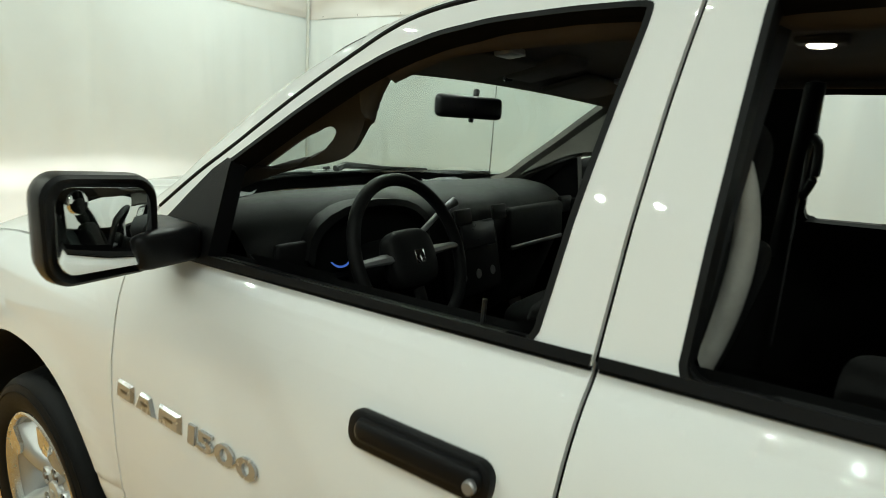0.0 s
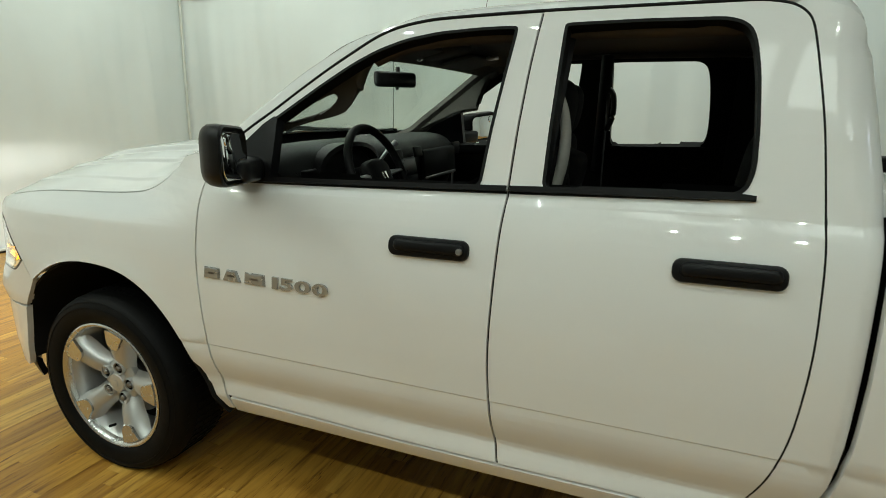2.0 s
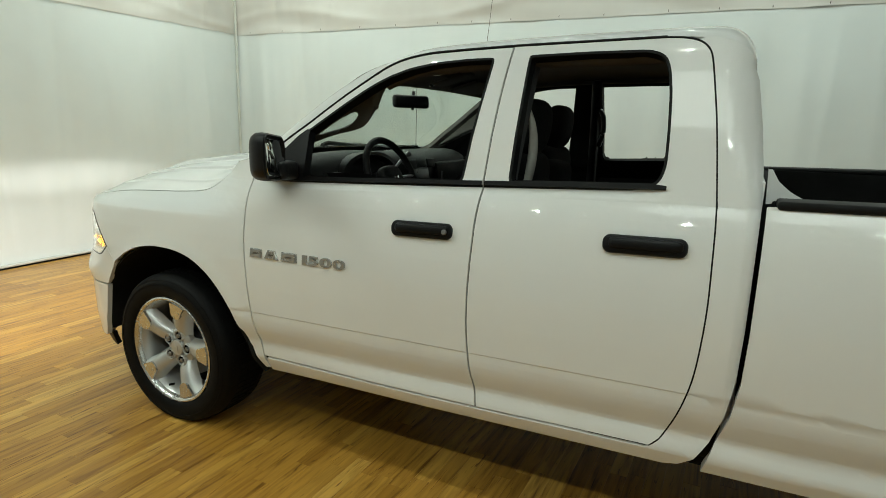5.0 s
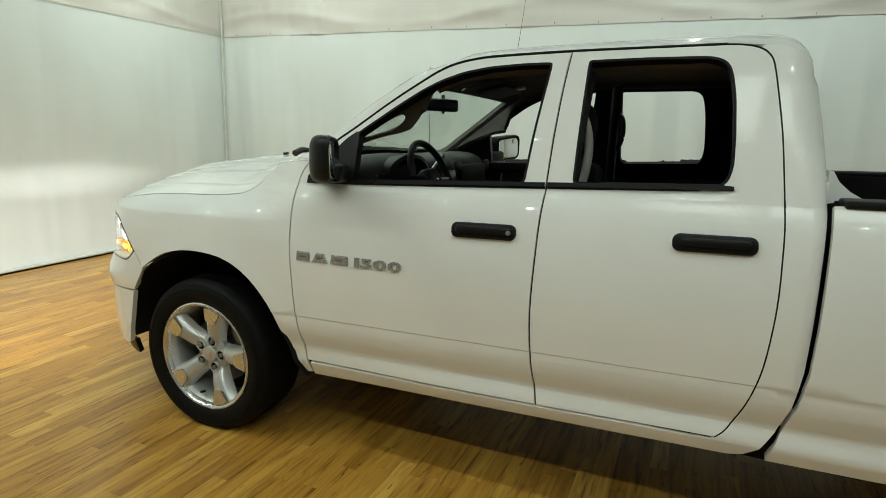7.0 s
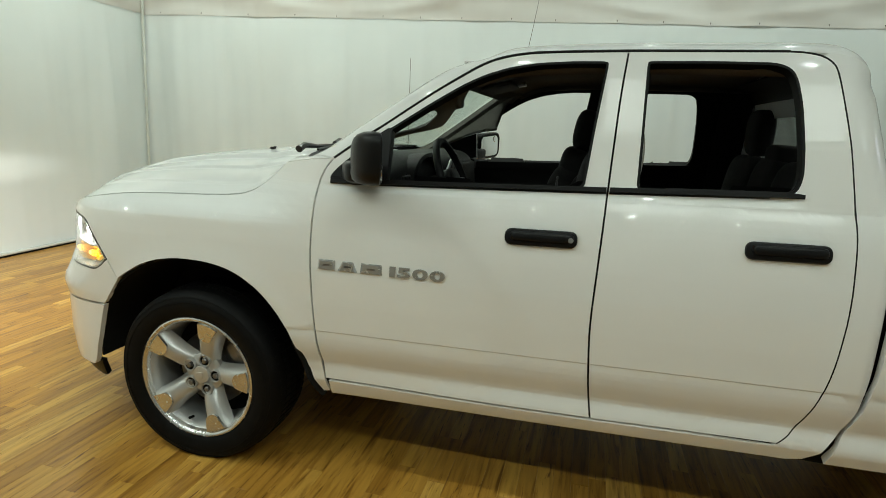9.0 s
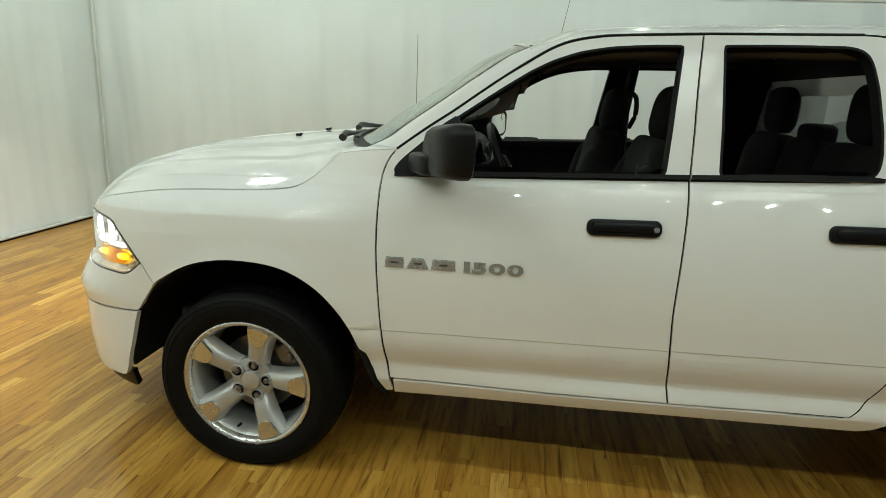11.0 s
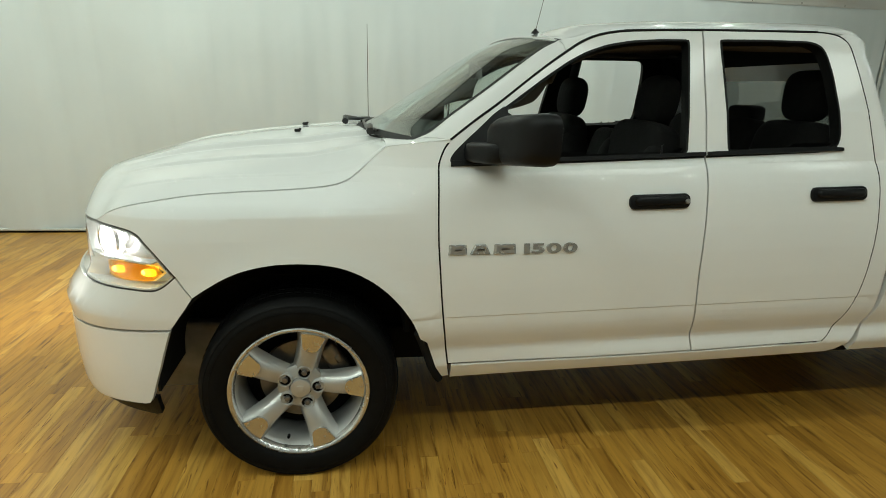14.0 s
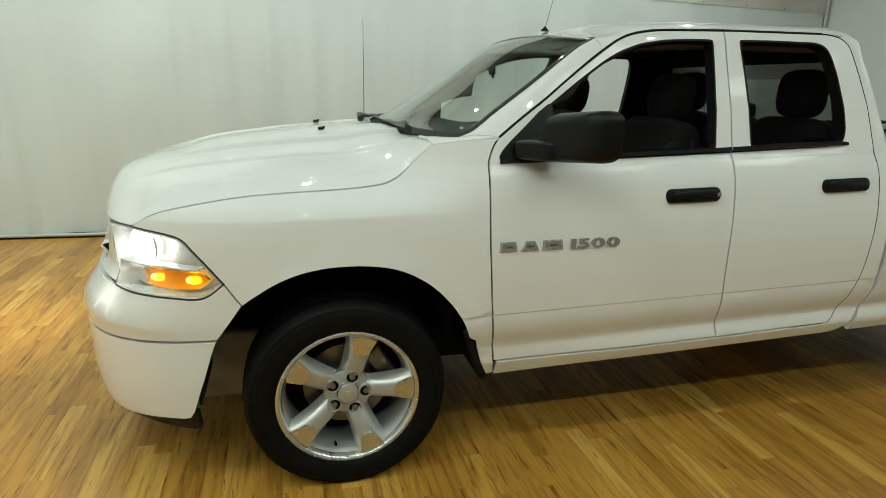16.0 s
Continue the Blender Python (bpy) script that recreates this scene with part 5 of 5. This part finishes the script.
for side in (-1, 1):
    # inner pillar covers
    e = spline(WS_EDGE, 4)
    rows = []
    for i, p in enumerate(e):
        k = ease(i, 0, len(e) * 0.5)
        rows.append([(p[0] + 0.005, side * (p[1] - 0.045), p[2] - 0.004), (p[0] + 0.02, side * (p[1] - 0.060), p[2] - 0.018), (p[0] + 0.042, side * (p[1] - 0.035), p[2] - 0.030), (p[0] + 0.060, side * (p[1] + 0.005), p[2] - 0.036)])
    pc = part("pillar_cover", thicken(grid_mesh(rows), 0.01), PILLARTRIM, TRUCK, "warm grey pillar trim", 60)
    hnd = spline([(0.70, side * 0.755, 1.455), (0.80, side * 0.725, 1.468), (0.88, side * 0.705, 1.495), (0.945 - 0.007 * min(side, 0), side * 0.70, 1.543), (0.99 - 0.022 * min(side, 0), side * 0.70, 1.616), (1.015 - 0.035 * min(side, 0), side * 0.70, 1.695)], 5)
    grip = bmesh.new()
    gv = []
    for i in range(41):
        t = i / 40
        f = (0.10 + 0.86 * t) * (len(e) - 1)
        k = min(int(f), len(e) - 2)
        a = Vector(e[k]).lerp(Vector(e[k + 1]), f - k) + Vector((0.045, -0.030, -0.034))
        a.y *= side
        g = t * (len(hnd) - 1)
        m = min(int(g), len(hnd) - 2)
        c = Vector(hnd[m]).lerp(Vector(hnd[m + 1]), g - m)
        c += (c - a).normalized() * (0.032 if side < 0 else 0.050)
        gv.append([grip.verts.new(a.lerp(c, s) + Vector((0.012 * math.sin(math.pi * s), 0, 0))) for s in np.linspace(0, 1, 21)])
    for i in range(40):
        for j in range(20):
            if side < 0 and ((i + 0.5 - 17.0) / 7.2) ** 2 + ((j + 0.5 - 8.5) / 3.8) ** 2 < 1:
                continue
            grip.faces.new((gv[i][j], gv[i + 1][j], gv[i + 1][j + 1], gv[i][j + 1]))
    for v in [v for v in grip.verts if not v.link_faces]:
        grip.verts.remove(v)
    recess = bmesh.new()
    # far side: a black oval laid on the panel for the recess's shade
    if side > 0:
        mid, du, dv = gv[18][9].co, gv[24][9].co - gv[12][9].co, gv[18][13].co - gv[18][5].co
        off = du.cross(dv).normalized() * 0.014
        off = off if off.y < 0 else -off
        recess.faces.new([recess.verts.new(mid + off + du * 0.62 * math.cos(q) + dv * 0.55 * math.sin(q)) for q in (2 * math.pi * k / 28 for k in range(28))])
        thicken(recess, 0.003, (1.0, 3.0, 1.5))
    rim = [v for row in gv[1:-1] for v in row[1:-1] if v.is_valid and v.link_faces and any(len(x.link_faces) == 1 for x in v.link_edges)]
    for _ in range(6):
        bmesh.ops.smooth_vert(grip, verts=rim, factor=0.5, use_axis_x=True, use_axis_y=True, use_axis_z=True)
    part("grab_handle", thicken(grip, 0.022, (1.4, 0, 1.9)), PILLARTRIM, pc, "moulded grip with an oval opening" if side < 0 else "moulded pillar panel with an oval recess", 70)
    if side > 0:
        part("grip_recess_shade", recess, TRIM, pc, "black oval laid on the panel for its recess shade", 70)
    rows = [[(1.60 + 0.03 * t + dx, side * (half_width(1.65, 1.32 + 0.48 * t) - 0.075 - dy), 1.20 + 0.60 * t) for dx, dy in ((0, 0.0), (0.02, 0.025), (0.10 if side < 0 else 0.045, 0.025), (0.125 if side < 0 else 0.062, 0.0))] for t in np.linspace(0, 1, 8)]
    bp = part("centre_pillar", thicken(grid_mesh(rows), 0.02), TRIM, TRUCK, "", 60)
    hh = spline([(1.670, side * 0.735, 1.64), (1.700, side * 0.715, 1.605), (1.706, side * 0.72, 1.51), (1.680, side * 0.745, 1.43)], 5)
    part("pillar_handle", tube(hh, 0.015, 10), TRIM, bp, "black grab handle")
    if side > 0:
        belt = [(1.665 + 0.02 * t, side * (0.745 - 0.06 * t + 0.02 * math.sin(t * 3)), 1.66 - 0.75 * t) for t in np.linspace(0, 1, 9)]
        part("seat_belt", tube(belt, 0.024, 8, squash=0.12), FABRIC, bp, "black seat belt")
    part("lock_pin", tube([(1.46, side * 0.895, 1.31), (1.46, side * 0.893, 1.365)], 0.004, 8), TRIM, bp)
    # sun visors
    v = rbox(1.035, side * 0.37, 1.742, 0.17, 0.40, 0.018, 0.008, (0, -16, 0))
    vis = part("sun_visor", v, HEADLINER, TRUCK, "folded sun visor")
    part("visor_lamp", rbox(1.15, side * 0.37, 1.765, 0.045, 0.07, 0.016, 0.004, (0, -10, 0)), SILVERTRIM, vis)
    # roof rail lining above the doors
    rr = [(x, side * (half_width(x, z) - 0.055), z - (0.028 if side < 0 else 0.008)) for x, z in ((1.10, 1.725), (1.22, 1.775), (1.40, 1.795), (1.7, 1.81), (2.0, 1.815), (2.25, 1.82), (2.40, 1.81))]
    part("rail_lining", tube(spline(rr, 3), 0.032 if side < 0 else 0.018, 8), HEADLINER, TRUCK, "", 80)
    part("rear_pillar_lining", thicken(grid_mesh([[(2.27 + 0.02 * k, side * (half_width(2.35, z) - 0.06 - 0.005 * k), z) for k in range(9)] for z in np.linspace(1.2, 1.80, 8)]), 0.02), TRIM, TRUCK, "", 60)
rows = [[ws_point(s, -0.97 + 1.94 * j / 30, o) for j in range(31)] for s, o in ((0.80, -0.030), (0.81, -0.040), (0.90, -0.040), (1.0, -0.030))]
part("header_lining", thicken(grid_mesh(rows), 0.01), HEADLINER, TRUCK, "", 60)
im = part("inside_mirror", rbox(0.842, -0.065, 1.645, 0.035, 0.245, 0.068, 0.024, (0, -4, -20)), TRIM, TRUCK, "black rear-view mirror")
part("mirror_stalk", tube([(0.835, -0.03, 1.655), (0.826, -0.01, 1.676), (0.820, 0.0, 1.698)], 0.010, 8), TRIM, im)
part("mirror_pane", rbox(0.858, -0.0595, 1.645, 0.004, 0.205, 0.046, 0.016, (0, -4, -20)), DARKMETAL, im)
part("mirror_lever", rbox(0.85, -0.063, 1.607, 0.012, 0.016, 0.014, 0.004), TRIM, im)
oc = part("overhead_console", rbox(1.05, 0, 1.775, 0.20, 0.17, 0.05, 0.02, (0, -14, 0)), HEADLINER, TRUCK)
part("map_lamp", lathe([(0, 0.004), (0.025, 0.002), (0.028, -0.004)], pose(0.955, -0.02, 1.742, 180, -40, 0), 24), CHROME, oc)
dl = part("dome_lamp", rbox(1.715, 0.05, 1.844, 0.11, 0.075, 0.022, 0.01), HEADLINER, TRUCK, "lit dome lamp")
part("dome_lens", cushion(1.715, 0.05, 1.832, 0.058, 0.045, 0.016, 0.8), DOMEGLOW, dl)


# ---- the hall ----
def slab(name, x0, x1, y0, y1, z0, z1, mat, label):
    b = bmesh.new()
    bmesh.ops.create_cube(b, size=1.0)
    bmesh.ops.transform(b, matrix=Matrix.Translation(((x0 + x1) / 2, (y0 + y1) / 2, (z0 + z1) / 2)) @ Matrix.Diagonal((x1 - x0, y1 - y0, z1 - z0, 1)), verts=b.verts)
    return solo(name, b, mat, label, name.split("_")[0], kind="structure")


TH = 0.15
slab("wall_north", HALL_W - TH, HALL_E + TH, HALL_N + 0.12, HALL_N + 0.12 + TH, 0, HALL_H, WALLMAT, "plain painted wall behind the white curtains")
slab("wall_south", HALL_W - TH, HALL_E + TH, HALL_S - TH, HALL_S, 0, HALL_H, SOUTHWALL, "unseen wall closing the hall, grey to limit fill and reflections")
slab("wall_west", HALL_W - 0.12 - TH, HALL_W - 0.12, HALL_S, HALL_N + 0.12, 0, HALL_H, WALLMAT, "plain painted wall behind the white curtains")
east = bmesh.new()
WIN_Y0, WIN_Y1, WIN_Z0, WIN_Z1 = -0.6, 0.1, 3.00, 3.50
for y0, y1, z0, z1 in ((HALL_S, WIN_Y0, 0, HALL_H), (WIN_Y1, HALL_N + 0.12, 0, HALL_H), (WIN_Y0, WIN_Y1, 0, WIN_Z0), (WIN_Y0, WIN_Y1, WIN_Z1, HALL_H)):
    merge(east, rbox(HALL_E + 0.085, (y0 + y1) / 2, (z0 + z1) / 2, TH - 0.02, y1 - y0, z1 - z0, 0))
solo("wall_east", east, VINYL, "white wall of the hall with a high window", "wall", kind="structure")
win = thing("window_1", (HALL_E + 0.06, (WIN_Y0 + WIN_Y1) / 2, WIN_Z0), "high window bright with daylight", "window", kind="structure")
ym, zm = (WIN_Y0 + WIN_Y1) / 2, (WIN_Z0 + WIN_Z1) / 2
fr = bmesh.new()
for y, z, sy, sz in ((WIN_Y0 + 0.02, zm, 0.04, WIN_Z1 - WIN_Z0), (WIN_Y1 - 0.02, zm, 0.04, WIN_Z1 - WIN_Z0), (ym, WIN_Z0 + 0.02, WIN_Y1 - WIN_Y0 - 0.08, 0.04), (ym, WIN_Z1 - 0.02, WIN_Y1 - WIN_Y0 - 0.08, 0.04), (ym, zm, 0.03, WIN_Z1 - WIN_Z0 - 0.08)):
    rbox(HALL_E + 0.07, y, z, 0.06, sy, sz, 0.004, None, fr)
part("window_frame", fr, POLEMAT, win)
for y0, y1 in ((WIN_Y0 + 0.04, ym - 0.015), (ym + 0.015, WIN_Y1 - 0.04)):
    part("pane", rbox(HALL_E + 0.085, (y0 + y1) / 2, zm, 0.008, y1 - y0, WIN_Z1 - WIN_Z0 - 0.08, 0.001, None, None, 1), DAYGLOW, win)
# unseen ceiling, kept dark so it throws little fill on the hood
slab("ceiling", HALL_W - TH, HALL_E + TH, HALL_S - TH, HALL_N + 0.3, HALL_H, HALL_H + TH, CEILMAT, "unseen ceiling with round lamps, darkened to cut bounce light")


def folds(s, z, seed, amp):
    """How far a hanging sheet stands out at s along it and height z: soft waves and a few sharper creases."""
    n = noise.noise(Vector((s * 1.1, seed, z * 0.12))) * 0.8 + noise.noise(Vector((s * 3.1, seed + 9, z * 0.25))) * 0.5 + noise.noise(Vector((s * 7.0 + 0.3 * z, seed + 21, z * 0.4))) * 0.22
    d = amp * n
    for s0, lean, deep, wide in creases(seed):
        q = abs(s - s0 - lean * (z - 2.6)) / wide
        if q < 5:
            d += deep * math.exp(-q) * (0.35 + 0.65 * ease(z, 0.4, 2.3))
    return d


@functools.lru_cache(None)
def creases(seed):
    r = random.Random(int(seed * 10))
    at, out = -5.2, []
    while at < 6.4:
        out.append((at, r.uniform(-0.07, 0.10), r.choice((1, 1, -1)) * r.uniform(0.006, 0.022), r.uniform(0.025, 0.08)))
        at += r.uniform(0.35, 1.3)
    return tuple(out)


HEM, RAIL_Z = 2.60, 3.60


def lower_out(s, z, seed, amp, s0, s1):
    """Stand-out of the lower curtain, calmer under the hem."""
    near = min(s - s0, s1 - s)
    d = folds(s, z, seed, amp * (1 + 1.2 * math.exp(-near / 0.5))) + 0.010 * noise.noise(Vector((s * 9, seed, z * 9))) * math.exp(-z / 0.12)
    return d * (0.32 + 0.68 * (1 - ease(z, 1.7, HEM)))


def upper_out(s, z, seed, amp, s0, s1, low):
    """Stand-out of the valance: it lies on the lower curtain at its hem, gaping here and there, and sags in slanting wrinkles above."""
    hem_d = lower_out(s, HEM, *low, s0, s1) + 0.007 + 0.030 * max(0.0, noise.noise(Vector((s * 1.9, seed + 3, 0.0))) - 0.02)
    k = ease(z, HEM, HEM + 0.40)
    w = 0.030 * noise.noise(Vector((s * 1.3 + z * 1.6, seed + 31, z * 2.2 - s * 0.5))) + 0.016 * noise.noise(Vector((s * 2.6 - z * 2.4, seed + 47, z * 3.4 + s * 0.6)))
    w += 0.012 * math.exp(-((z - HEM - 0.16 - 0.10 * math.sin(s * 1.7 + seed)) / 0.045) ** 2)
    return hem_d * (1 - 0.5 * k) + (folds(s, z, seed, amp) + 0.03) * k + w * ease(z, HEM, HEM + 0.12)


def sheet(name, fixed, axis, s0, s1, z0, z1, seed, amp, mat, label, hem=None, inward=-1, low=None):
    """A hanging vinyl sheet along one wall, with folds."""
    ns = max(8, int((s1 - s0) / 0.028))
    nz = 34
    rows = []
    for i in range(nz + 1):
        row = []
        for j in range(ns + 1):
            s = s0 + (s1 - s0) * j / ns
            lo = z0 + (hem(s) if hem else 0.0)
            z = lo + (z1 - lo) * (i / nz)
            p = fixed + inward * (upper_out(s, z, seed, amp, s0, s1, low) if low else lower_out(s, z, seed, amp, s0, s1))
            row.append((s, p, z) if axis == "y" else (p, s, z))
        rows.append(row)
    b = grid_mesh(rows)
    away = ((s0 + s1) / 2, fixed - inward * 5, (z0 + z1) / 2) if axis == "y" else (fixed - inward * 5, (s0 + s1) / 2, (z0 + z1) / 2)
    thicken(b, 0.003, away)
    return solo(name, b, mat, label, "curtain", "wall curtains", angle=70)


scallop = lambda s: 0.006 * noise.noise(Vector((s * 2.0, 3.0, 0))) + 0.004 * noise.noise(Vector((s * 7.0, 5.0, 0)))
lower_label = "smooth white vinyl curtain hanging to the floor"
upper_label = "white vinyl valance with a loose tied hem"
sheet("curtain", HALL_N, "y", -3.93, 6.40, 0.035, 2.64, 3.0, 0.085, VINYL, lower_label)
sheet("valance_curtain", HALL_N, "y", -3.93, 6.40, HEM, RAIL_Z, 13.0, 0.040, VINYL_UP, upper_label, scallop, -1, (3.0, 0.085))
sheet("curtain", HALL_W, "x", -5.38, 3.39, 0.035, 2.64, 33.0, 0.050, VINYL, lower_label, None, 1)
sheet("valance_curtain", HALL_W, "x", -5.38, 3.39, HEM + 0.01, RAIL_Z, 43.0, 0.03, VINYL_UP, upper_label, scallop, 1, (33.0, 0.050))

# added unseen bulkheads: a dark band above the curtains for the windscreen to mirror
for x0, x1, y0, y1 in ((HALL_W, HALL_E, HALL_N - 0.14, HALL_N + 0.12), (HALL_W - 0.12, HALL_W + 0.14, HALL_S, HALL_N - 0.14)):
    slab("bulkhead", x0, x1, y0, y1, RAIL_Z + 0.004, HALL_H, CEILMAT, "unseen dark bulkhead added above the curtains for the windscreen reflection")

# hem ties
tie = bmesh.new()
tie = tube([(0, 0, 0.008), (0, -0.008, 0.0), (0, -0.004, -0.009)], 0.004, 6)
tie_me = finish(tie, "hem_tie", DARKMETAL)
rng = random.Random(5)
s = -3.6
while s < 6.2:
    o = new("hem_tie", tie_me)
    o.matrix_basis = pose(s, HALL_N - 0.014 - upper_out(s, HEM, 13.0, 0.040, -3.93, 6.40, (3.0, 0.085)), HEM + 0.020 + scallop(s), 0, 0, rng.uniform(-30, 30))
    tagged(o, "small dark hook in the curtain hem", "hook", "hem hooks")
    s += rng.uniform(0.40, 0.62)

# pole in the corner, hem bars and a dark slab for the shaded floor gap
for x, y in ((HALL_W + 0.045, HALL_N - 0.045), (HALL_E - 0.03, HALL_N - 0.045)):
    b = tube([(x, y, 0.0), (x, y, HALL_H)], 0.017, 16)
    solo("corner_pole", b, POLEMAT, "slim grey pole in the curtained corner", "pole", "corner poles")
b = tube([(HALL_W + 0.03, HALL_S, 0.030), (HALL_W + 0.03, HALL_N - 0.05, 0.030)], 0.016, 10)
solo("baseboard", b, POLEMAT, "pale bar along the foot of the west curtain", "baseboard", kind="structure")
b = tube([(HALL_W, HALL_N - 0.03, 0.030), (HALL_E, HALL_N - 0.03, 0.030)], 0.016, 10)
solo("baseboard", b, POLEMAT, "pale bar along the foot of the north curtain", "baseboard", kind="structure")
for nm, c in (("trim", ((HALL_W - 0.04, HALL_S, 0.0), (HALL_W + 0.045, HALL_N, 0.006))), ("trim", ((HALL_W, HALL_N - 0.045, 0.0), (HALL_E, HALL_N + 0.04, 0.006)))):
    (x0, y0, z0), (x1, y1, z1) = c
    slab(nm, x0, x1, y0, y1, z0, z1, LINER, "dark strip standing for the shaded gap below the curtain")

# flat ceiling panels over the open side of the hall
for x in (2.05, 3.12, 5.0):
    at = (x, -3.08, HALL_H - 0.002)
    lamp = thing("ceiling_panel_light", at, "flat white rectangular ceiling panel light, lit", "ceiling light", "ceiling panel lights")
    fr = bmesh.new()
    for dx, dy, sx, sy in ((-0.475, 0, 0.03, 0.90), (0.475, 0, 0.03, 0.90), (0, -0.435, 0.92, 0.03), (0, 0.435, 0.92, 0.03)):
        rbox(x + dx, at[1] + dy, HALL_H - 0.012, sx, sy, 0.022, 0.003, None, fr)
    part("frame", fr, POLEMAT, lamp)
    part("diffuser", rbox(x, at[1], HALL_H - 0.008, 0.91, 0.83, 0.010, 0.002), PANELGLOW, lamp)

# round ceiling lamps
can = lathe([(0.046, 0.0), (0.052, -0.012), (0.066, -0.012), (0.066, 0.0)], Matrix.Identity(4), 28)
can_me = finish(can, "housing", POLEMAT)
disc = lathe([(0.046, -0.004), (0, -0.004)], Matrix.Identity(4), 24)
disc_me = finish(disc, "diffuser", LAMPGLOW)
for row, share, step in ((-4.3, 0.39, 0.525), (-2.2, 0.20, 1.05), (1.9, 0.93, 1.05)):
    for k in range(int(7.4 / step) + 1):
        x = -3.3 + step * k
        y = row + (0.35 if row > 0 and k % 2 else -0.35 if row > 0 else 0.0)
        at = (x, y, HALL_H - 0.001)
        lamp = thing("ceiling_light", at, "round recessed ceiling lamp, lit", "ceiling light", "ceiling lights")
        for nm, me in (("housing", can_me), ("diffuser", disc_me)):
            o = new(nm, me)
            o.parent = lamp
        li = bpy.data.lights.new("ceiling_lamp", "AREA")
        li.shape, li.size, li.energy, li.color = "DISK", 0.08, LAMP_POWER * share * (1.1 if x > 1.5 and y > 0 else 1.6 if x < -1.0 and y > 0 else 1.35 if x < -1.0 and y < -3 else 6.0 if x < -1.0 else 0.80 if x < 1.2 and y > 0 else 0.40 if x < 0.8 else 0.92), LAMP_COLOR
        lo = new("ceiling_lamp", li)
        lo.matrix_basis = pose(x, y, HALL_H - 0.02)

# ---- floor: laminate strips running across the hall ----
slab("floor", HALL_W - TH, HALL_E + TH, HALL_S - TH, HALL_N + 0.3, -0.12, -0.008, SUBFLOOR, "honey-coloured laminate wood strip floor")
FLOOR = bpy.data.objects["floor"]
STRIP = 0.076
rng = random.Random(11)
lengths = (0.38, 0.48, 0.58, 0.70, 0.85)


def strip_verts(l):
    w, g, d = STRIP / 2 - 0.0002, 0.0007, 0.0006
    h = l / 2 - 0.0002
    top = [(-w + g, -h + g, 0), (w - g, -h + g, 0), (w - g, h - g, 0), (-w + g, h - g, 0)]
    rim = [(-w, -h, -d), (w, -h, -d), (w, h, -d), (-w, h, -d)]
    low = [(-w, -h, -0.008), (w, -h, -0.008), (w, h, -0.008), (-w, h, -0.008)]
    fs = [(0, 1, 2, 3)]
    for a in (0, 4):
        fs += [(a + i, a + 4 + i, a + 4 + (i + 1) % 4, a + (i + 1) % 4) for i in range(4)]
    return top + rim + low, fs


strip_mesh = {}
for l in lengths:
    v, f = strip_verts(l)
    me = bpy.data.meshes.new("floor_strip")
    me.from_pydata(v, [], f)
    me.materials.append(WOOD_PART)
    strip_mesh[l] = me
rest_v, rest_f, singles = [], [], 0
x = HALL_W + 0.01
while x < HALL_E:
    y, l = HALL_S, rng.uniform(0.15, 0.70)
    while y < HALL_N + 0.10:
        cy = y + l / 2
        near = -1.25 < x < 2.1 and -1.75 < cy < -0.72
        if near and l in strip_mesh and singles < 300:
            o = new("floor_strip", strip_mesh[l])
            o.matrix_basis = Matrix.Translation((x, cy, 0))
            o.parent = FLOOR
            singles += 1
        else:
            v, f = strip_verts(l)
            n = len(rest_v)
            rest_v += [(a + x, b + cy, c) for a, b, c in v]
            rest_f += [tuple(i + n for i in q) for q in f]
        y += l
        l = min(rng.choice(lengths), max(0.1, HALL_N + 0.11 - y))
    x += STRIP
me = bpy.data.meshes.new("floor_strips")
me.from_pydata(rest_v, [], rest_f)
me.materials.append(WOOD_REST)
o = new("floor_strips", me)
o.parent = FLOOR
tagged(o, kind="stuff")
